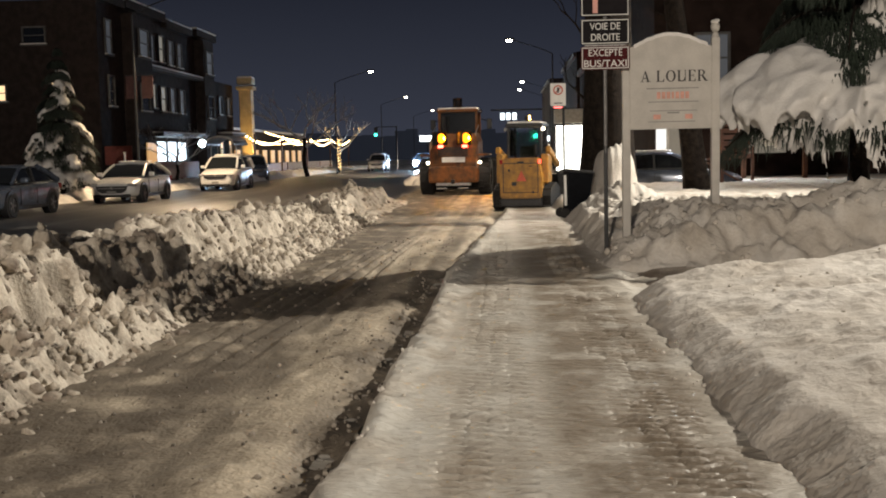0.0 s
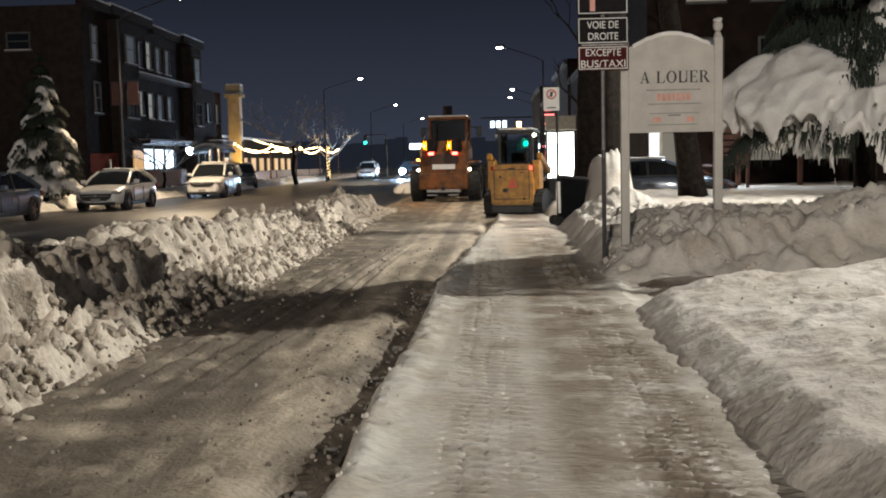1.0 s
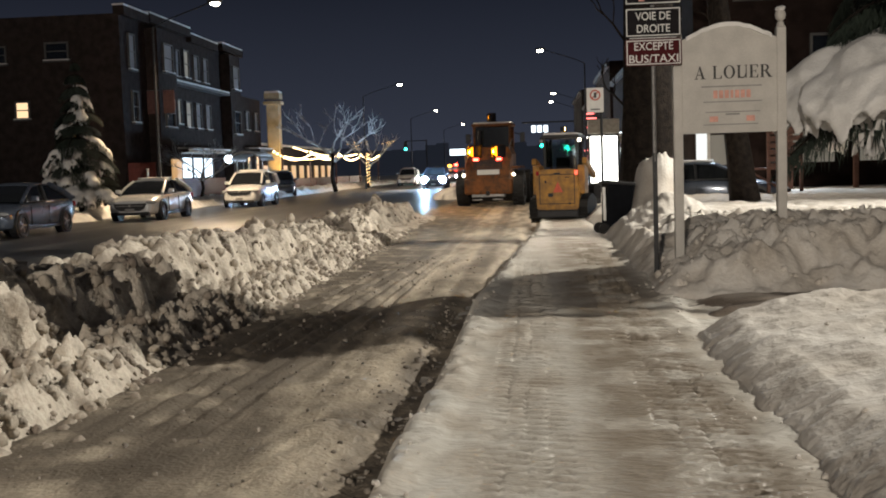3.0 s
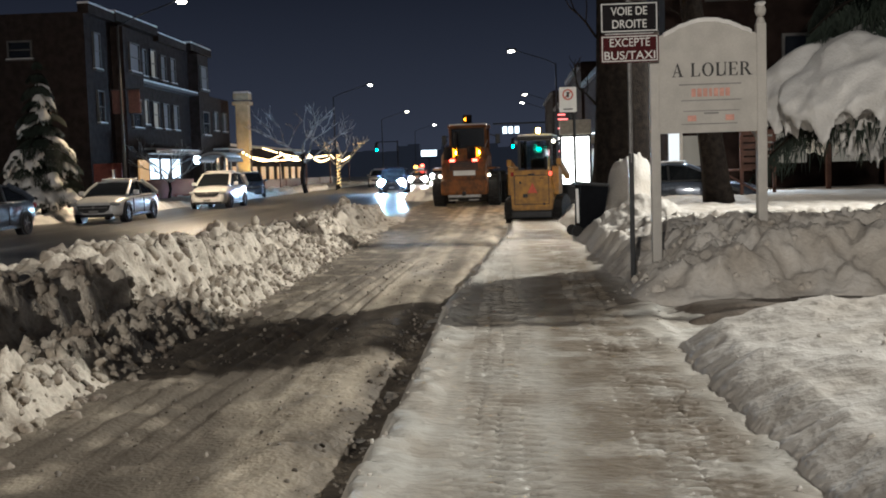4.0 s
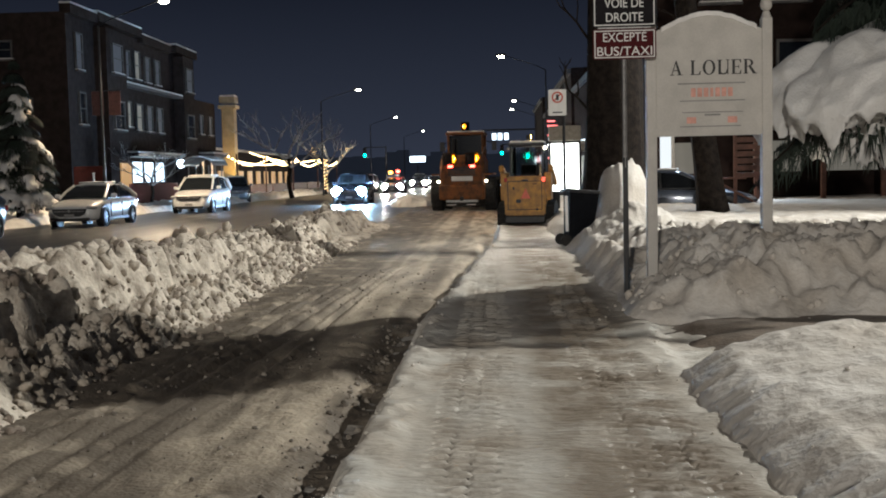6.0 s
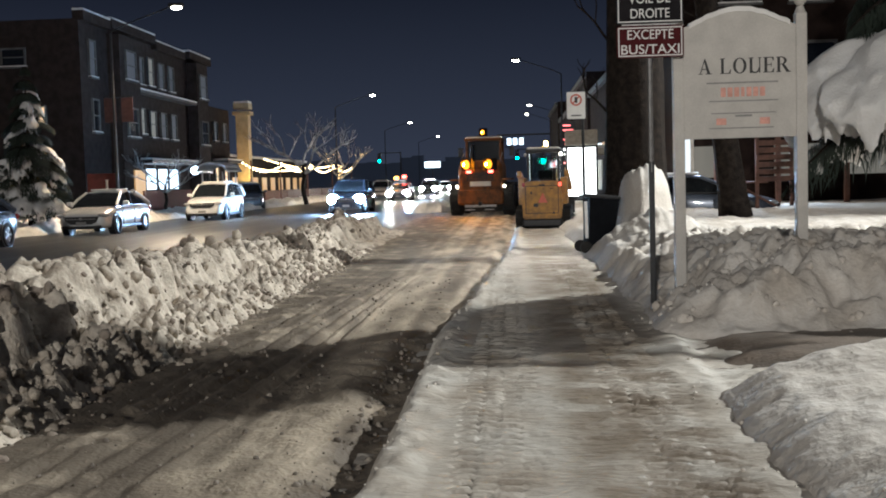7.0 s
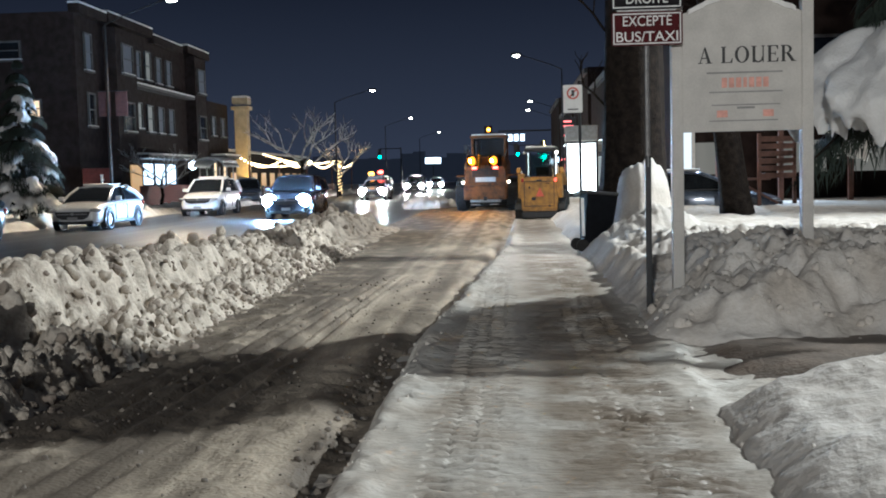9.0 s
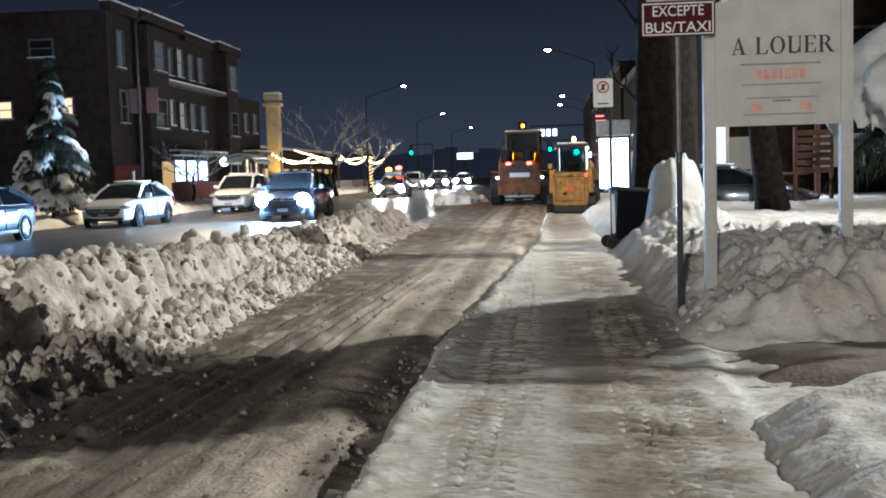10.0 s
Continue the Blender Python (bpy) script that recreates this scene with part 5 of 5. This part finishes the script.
def right_house():
    s = thing("brick_house", 0, 0, 0, 0, "dark brick house behind the snowy yard with a lit doorway", "house")
    part("wall", box(12.3, 42.5, 4.8, 13.8, 7, 9.6), HOUSEBRICK, s)
    part("cornice", box(12.3, 38.85, 9.4, 14, 0.4, 0.4), STONE, s)
    part("lit_doorway", box(5.62, 38.94, 1.9, 0.34, 0.1, 2.6), G_WINCOOL2, s, "tall narrow lit doorway")
    part("door_post", box(5.84, 38.9, 1.9, 0.1, 0.16, 2.8), WHITE, s)
    for x, z, p in ((7.4, 7.6, GLASS), (9.6, 7.6, G_WINDIM), (12.4, 7.6, GLASS), (7.4, 4.6, G_WINDIM), (9.8, 4.6, GLASS), (12.6, 4.6, GLASS), (15, 4.6, GLASS)):
        window(s, x, 39, z, 1.1, 1.7, "y", p)
    for x, w in ((6.35, 0.9), (9.2, 1.5), (11.6, 1.6)):
        part("lit_window", box(x, 38.95, 1.75, w, 0.1, 1.0), G_YARDWIN, s, "lit ground-floor window")
    part("porch_roof", box(9.0, 37.7, 3.3, 6.0, 2.4, 0.22), WOOD, s)
    part("porch_snow", lumpy(box(9.0, 37.7, 3.5, 5.9, 2.3, 0.2, 0.06), 0.05, 0.5), SNOW, s)
    for x in (6.2, 8.0, 10.0, 11.8):
        part("porch_post", box(x, 36.7, 1.75, 0.14, 0.14, 3.0), WOOD, s)
    p = thing("timber_stair", 6.9, 33.2, 0.2, 0, "brown timber stair and slatted screen in the snow", "stair")
    for k in range(6):
        part("slat", box(0.15, 0, 1.0 + 0.19 * k, 0.95, 0.04, 0.14, 0.01), WOOD, p)
    for x in (-0.3, 0.6):
        part("post", box(x, 0.05, 1.05, 0.09, 0.09, 2.1, 0.01), WOOD, p)
    part("brace", rod((-0.9, 0, 0.9), (0.3, 0, 0.2), 0.03, n=6), WOOD, p)
    part("tread", box(-0.5, 0.3, 0.92, 1.0, 0.5, 0.06, 0.01), WOOD, p)


G_WINCOOL2 = glow("white_doorway", (0.95, 0.93, 0.88), 0.9)
G_YARDWIN = glow("yard_window", (0.9, 0.78, 0.6), 0.14)


def right_shops():
    rng = random.Random(9)
    for k, (y, h, d) in enumerate(((62, 6.5, 14), (78, 8.0, 16), (96, 7.0, 18), (118, 9.0, 22))):
        s = thing("shop_building", 0, 0, 0, 0, "dark shop building with lit signs along the street", "building", "shop row")
        part("wall", box(12.5, y + d / 2 - 6, h / 2, 15, d - 0.6, h), HOUSEBRICK, s)
        part("cornice", box(4.95, y + d / 2 - 6, h - 0.2, 0.3, d - 0.8, 0.3), STONE, s)
        for j in range(3):
            yy = y - 4 + j * (d - 2) / 3
            part("shop_window", box(4.97, yy + 1, 1.5, 0.08, 2.4, 1.6), rng.choice((G_STOREFRONT, G_YARDWIN, G_PINKSOFT)), s, "lit shop window")
            part("sign_board", box(4.9, yy + 1, 2.9, 0.12, 2.8, 0.5), rng.choice((G_PINK, G_WHITESIGN, G_STOREFRONT, G_PINK)), s, "lit sign board")
    s = thing("blade_sign", 4.2, 74, 0, 0, "tall lit red and white blade sign on a shop", "sign")
    part("board", box(-0.35, 0.08, 3.7, 1.0, 0.12, 2.6, 0.03), DARKMETAL, s)
    for k, (zz, w) in enumerate(((4.75, 0.5), (4.45, 0.7), (4.15, 0.35), (3.85, 0.62), (3.55, 0.44))):
        part("neon_tube", box(-0.35 + 0.06 * (k % 3 - 1), 0, zz, w, 0.06, 0.09, 0.02), G_PINK, s, "red neon tube")
    for k, zz in enumerate((3.2, 2.9, 2.65)):
        part("white_tube", box(-0.5 + 0.08 * k, 0, zz, 0.34, 0.06, 0.12, 0.02), G_PANEL, s, "white lit letter row")
    part("bracket", box(0.4, 0.05, 3.6, 1.0, 0.1, 0.1), DARKMETAL, s)
    for j, x in enumerate((0.1, 0.9, 1.75)):
        b = thing("hanging_lit_sign", x, 150, 6.2, 0, "small white lit sign box over the street", "sign", "lit sign boxes over the street")
        part("face", box(0, 0, 0.3, 0.55, 0.2, 0.9, 0.04), G_WHITESIGN, b)
        part("hanger", rod((0, 0.05, 0.7), (0, 0.05, 1.3), 0.03, n=6), DARKMETAL, b)
    g = thing("sign_gantry", 1.0, 150.1, -0.1, 0, "dark steel gantry over the street", "gantry")
    part("beam", box(2, 0, 7.5, 9, 0.2, 0.2), DARKMETAL, g)
    part("column", box(6.4, 0, 3.7, 0.25, 0.25, 7.4), DARKMETAL, g)


G_PINKSOFT = glow("soft_red_window", (1.0, 0.3, 0.22), 0.7)


def clods():
    """Loose lumps of ploughed snow along the bank, the lane and the right-hand bank."""
    rng = random.Random(3)
    shapes = []
    for k in range(6):
        b = ball(0, 0, 0, 1, sub=2)
        lumpy(b, 0.5, 0.8, k * 3.1)
        lumpy(b, 0.3, 0.35, k * 1.7)
        b.verts.ensure_lookup_table()
        shapes.append(([v.co.copy() for v in b.verts], [[v.index for v in f.verts] for f in b.faces]))
        b.free()

    def heap(name, places, mat, label):
        verts, faces = [], []
        for p, r in places:
            vs, fs = rng.choice(shapes)
            m = Matrix.Translation(p) @ Euler((rng.random() * 6, rng.random() * 6, rng.random() * 6)).to_matrix().to_4x4() @ Matrix.Diagonal((r, r * rng.uniform(0.6, 1), r * rng.uniform(0.55, 0.95), 1))
            o = len(verts)
            verts += [m @ v for v in vs]
            faces += [[i + o for i in f] for f in fs]
        me = bpy.data.meshes.new(name)
        me.from_pydata([tuple(v) for v in verts], [], faces)
        me.materials.append(mat)
        me.polygons.foreach_set("use_smooth", [True] * len(me.polygons))
        tagged(new(name, me), label, "snow lumps", kind="stuff")

    def lots(n, draw, fn):
        got = [draw() for _ in range(n)]
        z = fn(np.array([[g[0] for g in got]]), np.array([[g[1] for g in got]]))[0]
        return [((x, y, float(h) + r * 0.25), r) for (x, y, r), h in zip(got, z)]

    heap("bank_clods", lots(1900, lambda: (rng.gauss(-3.05, 0.17), rng.uniform(4, 27), 0.012 + 0.045 * rng.random() ** 2.4), bank_height)
         + lots(800, lambda: (rng.uniform(-3.95, -3.5), rng.uniform(4, 26), 0.012 + 0.05 * rng.random() ** 2.5), bank_height)
         + lots(620, lambda: (rng.gauss(-4.1, 0.3), rng.uniform(5, 34), 0.015 + 0.07 * rng.random() ** 2.6), bank_height)
         + lots(110, lambda: (rng.gauss(-4.35, 0.16), rng.uniform(7, 30), 0.05 + 0.07 * rng.random() ** 1.5), bank_height), CHUNK, "dirty lumps of snow tumbled along the bank")
    heap("lane_crumbs", lots(600, lambda: (rng.uniform(-2.9, -0.8), rng.uniform(5, 20), 0.005 + 0.017 * rng.random() ** 3), lane_height)
         + lots(260, lambda: (float(kerb(np.array(0.0 + 0))) - 0.12 + rng.gauss(0, 0.09), rng.uniform(5, 14), 0.006 + 0.02 * rng.random() ** 2.5), lane_height), CRUMB, "small dirty snow crumbs on the lane")
    heap("kerb_crumbs", lots(300, lambda: (lambda y: (float(kerb(np.array(y))) + abs(rng.gauss(0, 0.1)), y, 0.005 + 0.015 * rng.random() ** 2.5))(rng.uniform(5, 24)), walk_height)
         + lots(70, lambda: (1.12 + rng.gauss(0, 0.1), rng.uniform(6, 14), 0.005 + 0.016 * rng.random() ** 2.5), walk_height), YARDSNOW, "snow crumbs along the kerb")
    heap("yard_clods", lots(300, lambda: (1.3 + 5.5 * rng.random() ** 1.4, max(12.95, rng.gauss(13.8, 0.65)), 0.010 + 0.045 * rng.random() ** 3), right_height)
         + lots(70, lambda: (rng.uniform(1.3, 5), rng.uniform(6, 10.6), 0.006 + 0.018 * rng.random() ** 3), right_height), YARDSNOW, "thrown-up lumps of snow in the yard")


# ---- placing ----
lane_sign()
rent_sign()
no_parking_sign()
wheelie_bin()
big_trunk(2.26, 23.6, 0.3, 0.56, 11, 0.004, "thick dark street tree with rough bark in the snow", 2.0)
big_trunk(4.92, 27.6, 0.35, 0.29, 10, -0.13, "leaning dark tree trunk in the snowy yard", 5.0, 4)
conifer(4.92, 15.7, 0.3, 8.2, 1.85, "conifer in the yard bowed under heavy snow", 11, 0.62, 12, 7, 0.3, 0.03, 11, 0.8)
conifer(-17.3, 42.0, 0.0, 5.9, 1.5, "snowy spruce in front of the dark apartments", 21, 0.1, 11, 8, 0.75, 0.06, 0, 0.4)
bare_tree(-15.5, 85.3, 0, 8.6, "bare street tree with snow-dusted spreading branches", 31)
bare_tree(-15.5, 102, 0, 7.0, "bare tree wound with warm fairy lights", 37, True)
bare_tree(-18.8, 62.0, 0, 4.6, "small snowy tree before the lit shop", 41)
for x, y, reach, mat in ((-16.3, 48.0, 2.6, G_LAMP), (-14.6, 94.9, 3.0, G_LAMP), (-15.4, 138.0, 3.0, G_LAMP), (-14.8, 181.0, 3.0, G_LAMP), (3.4, 72.2, -2.6, G_LAMP), (3.6, 34.0, -2.6, G_LAMP), (5.0, 113.7, -2.6, G_LAMP), (5.0, 128.0, -2.6, G_LAMP)):
    street_lamp(x, y, reach, 8.9, mat)
bus_shelter(-17.4, 67.8, 90, "glass bus shelter with snow on its rounded roof", False)
bus_shelter(4.2, 49.2, 0, "bus shelter with a brightly backlit panel", True)
ad = thing("backlit_advert_panel", 2.95, 47.9, 0, 0, "bright white backlit advertising panel at the shelter", "advert panel")
part("housing", box(0, 0.1, 1.6, 1.3, 0.2, 2.2, 0.03), DARKMETAL, ad)
part("lit_face", box(0, -0.01, 1.6, 1.12, 0.03, 1.95), G_PANEL, ad, "glowing white face")
part("fascia", box(0, 0.1, 2.98, 1.3, 0.5, 0.62, 0.04), PALEROOF, ad, "pale blank fascia")
part("mullion", box(0.12, -0.035, 1.6, 0.03, 0.03, 1.95), DARKMETAL, ad)
part("foot", box(0, 0.1, 0.25, 1.1, 0.16, 0.5), DARKMETAL, ad)
traffic_light(-12.7, 130, 4.4, G_GREEN, "traffic light showing green", -2.5)
traffic_light(3.4, 120, 4.1, G_GREEN, "traffic light showing green on an arm", -2.5)
traffic_light(5.9, 118, 3.7, G_GREEN, "traffic light showing green by the shops", -2.3)
left_apartments()
left_shops()
string_lights()
banner = thing("pole_banner", -16.1, 48.0, 4.2, 0, "faded dark red banners hung on the lamp pole", "banner")
for x in (-0.36, 0.36):
    part("cloth", box(x, 0, 0.5, 0.5, 0.03, 1.0, 0.01), BANNER, banner)
part("bracket", box(0, 0, 1.03, 1.3, 0.04, 0.04), DARKMETAL, banner)
board = thing("red_notice_board", -20.6, 57.4, 0, 0, "dark red notice board standing before the apartments", "notice board")
part("panel", box(0, 0, 1.75, 1.5, 0.08, 1.0, 0.02), REDWOOD, board)
for x in (-0.6, 0.6):
    part("post", box(x, 0.06, 0.7, 0.09, 0.08, 1.4), DARKMETAL, board)
for x, y in ((-19.4, 49.0), (-19.2, 54.4)):
    post = thing("white_post", x, y, -0.05, 0, "slim pale marker post standing in the snow", "post", "marker posts on the far side")
    part("shaft", box(0, 0, 0.95, 0.09, 0.09, 1.9, 0.01), SIGNWHITE, post)
    part("cap", box(0, 0, 1.92, 0.12, 0.12, 0.05, 0.01), SNOW, post)
wall_lamp = thing("shop_wall_lamp", -20.6, 73.6, 2.55, 0, "bright cool lamp on a bracket by the shop", "lamp")
part("bracket", rod((-0.9, 0, 0), (0, 0, 0.05), 0.03, n=8), DARKMETAL, wall_lamp)
part("globe", ball(0, 0, 0, 0.28), G_SHOPLAMP, wall_lamp, "glowing globe")
right_house()
right_shops()
car("white_sedan", -14.2, 41.2, 0, CARWHITE, "white parked sedan with snow on its roof")
car("white_suv", -13.9, 54.2, 0, CARWHITE, "white parked sport utility vehicle with snow on top", "suv")
car("dark_car", -14.75, 31.6, 0, CARGREY, "dark blue-grey parked car at the kerb", snow=False)
car("snowy_car", -17.6, 76.0, 15, CARGREY, "parked car buried in snow by the terrace", "suv")
car("white_van", -12.4, 108.0, 0, CARWHITE, "white car waiting near the crossing", "suv")
car("yard_car", 5.1, 34.6, 80, CARGREY, "blue-grey car parked in the lit yard")
queue_a = car("queueing_car", -8.7, 163.0, 0, CARBLACK, "dark oncoming car in the line of traffic, bright headlights", "suv", G_WARMHEAD)
queue_b = car("queueing_car", -8.6, 190.0, 0, CARGREY, "grey oncoming car further back with headlights on", "sedan", G_WARMHEAD)
oncoming = car("oncoming_suv", -7.8, 107, 0, CARBLACK, "dark oncoming car with dazzling bluish headlights", "suv", G_COOL, snow=False)
follower = car("following_car", -8.8, 128, 0, CARGREY, "oncoming car with warm white headlights", "sedan", G_WARMHEAD, snow=False)
for x in (-0.35, 0.3):
    part("roof_lamp", ball(x, 0.2, 1.9 + 0.15 * x, 0.16, None, (1.3, 0.7, 0.8)), G_RED if x > 0 else G_ROOFAMBER, follower, "lit lamp on the roof")
part("roof_rack", box(0, 0.25, 1.6, 1.1, 0.5, 0.3, 0.05), DARKMETAL, follower)
far_sign = thing("lit_street_sign", -10.4, 150, -0.1, 0, "white lit sign box on a post far along the street", "sign")
part("post", rod((0, 0.1, 0), (0, 0.1, 3.6), 0.07, n=8), DARKMETAL, far_sign)
part("face", box(0, 0, 3.8, 2.1, 0.25, 0.8, 0.05), G_WHITESIGN, far_sign, "glowing white face")
for x, y, r in ((-3.9, 55.5, 0.75), (-3.4, 57.4, 0.6), (-4.3, 58.6, 0.7)):
    pile = thing("snow_pile", x, y, -0.12, 0, "fresh heap of snow pushed aside on the street", "snow pile", "snow piles in the lane")
    heap_bm = ball(0, 0, 0, 1.0, None, (r * 1.4, r, r * 0.75), 4)
    lumpy(lumpy(heap_bm, 0.22, 0.4, x), 0.07, 0.12, y)
    part("snow_mass", heap_bm, SNOW, pile, smooth=True)
machine, machine_wheels, machine_lamps, machine_beacon = loader()
tractor, tractor_beacon = sidewalk_tractor()
sheet("far_pavement_bank", strip((-20, -15.6, 50)), strip((10, 140, 700)), lambda X, Y: -0.12 + (1 - step(X + 0.25 * rough(X, Y, 1.5, 81), -16.9, -16.2)) * (0.22 + 0.22 * np.abs(rough(X, Y, 0.9, 82))) , SNOW, "snow heaped along the far kerb", "snow bank")
# Distant woods, lifted from black by a haze glow in their material.
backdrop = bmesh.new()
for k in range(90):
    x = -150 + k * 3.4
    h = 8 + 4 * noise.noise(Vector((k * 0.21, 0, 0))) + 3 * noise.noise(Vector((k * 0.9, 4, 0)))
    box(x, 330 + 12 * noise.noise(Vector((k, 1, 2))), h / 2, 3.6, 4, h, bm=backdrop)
tagged(part("backdrop", backdrop, HAZETREES), "wooded rise far along the street, night haze added as glow", "backdrop", kind="structure")
clods()


# ---- what moves ----
def motions():
    run = [(0, -1.81, 40.5), (1, -1.86, 41.6), (2, -1.83, 42.7), (3.5, -1.72, 44.4), (4.5, -1.52, 45.5), (6.5, -1.23, 47.7), (7.5, -1.15, 48.8), (9, -0.97, 50.4), (10, -0.87, 51.5)]
    walk(machine, [(t, pose(x, y, -0.1, 0, 0, -5)) for t, x, y in run])
    for w in machine_wheels:
        at = w.location.copy()
        walk(w, [(k * 0.5, pose(*at, -math.degrees(1.1 * 0.5 * k / 0.68), 0, 0)) for k in range(21)])
    for rotor in machine_lamps:
        walk(rotor, [(k * 0.1, pose(0, 0, 0, 0, 0, (k * 0.1 - 0.522) * 547.1)) for k in range(101)])
    for rotor in machine_beacon:
        walk(rotor, [(k * 0.1, pose(0, 0, 0, 0, 0, (k * 0.1 - 0.25) * 742.3)) for k in range(101)])
    run = [(0, 0.45, 26.5), (1, 0.44, 27.0), (2, 0.48, 27.6), (3.5, 0.58, 28.6), (4.5, 0.67, 29.3), (6.5, 0.82, 31.0), (7.5, 0.86, 33.0), (9, 0.92, 35.4), (10, 0.95, 36.6)]
    walk(tractor, [(t, pose(x, y, 0.03, 0, 0, -10 if t < 5 else -6)) for t, x, y in run])
    for r in tractor_beacon:
        at = r.location.copy()
        walk(r, [(k * 0.25, pose(*at, 0, 0, (k * 0.25 - 6.8) * 240)) for k in range(41)])
    run = [(0, -7.9, 109), (1, -7.8, 104), (3.5, -7.6, 80.5), (4.5, -7.6, 72.5), (6.5, -8.0, 61.5), (7.5, -8.2, 56.8), (8.5, -8.5, 51.6), (9, -8.5, 47.6), (10, -8.6, 42.8)]
    walk(oncoming, [(t, pose(x, y, -0.1)) for t, x, y in run])
    run = [(0, -8.4, 134), (3.5, -8.5, 112), (6.5, -8.8, 94.6), (7.5, -8.8, 87), (8.5, -9.1, 81.5), (10, -9.5, 74)]
    walk(follower, [(t, pose(x, y, -0.1)) for t, x, y in run])
    for vehicle, gap, shift in ((queue_a, 29, 0.2), (queue_b, 56, 0.3)):
        walk(vehicle, [(t, pose(x + shift, y + gap, -0.1)) for t, x, y in run])


motions()
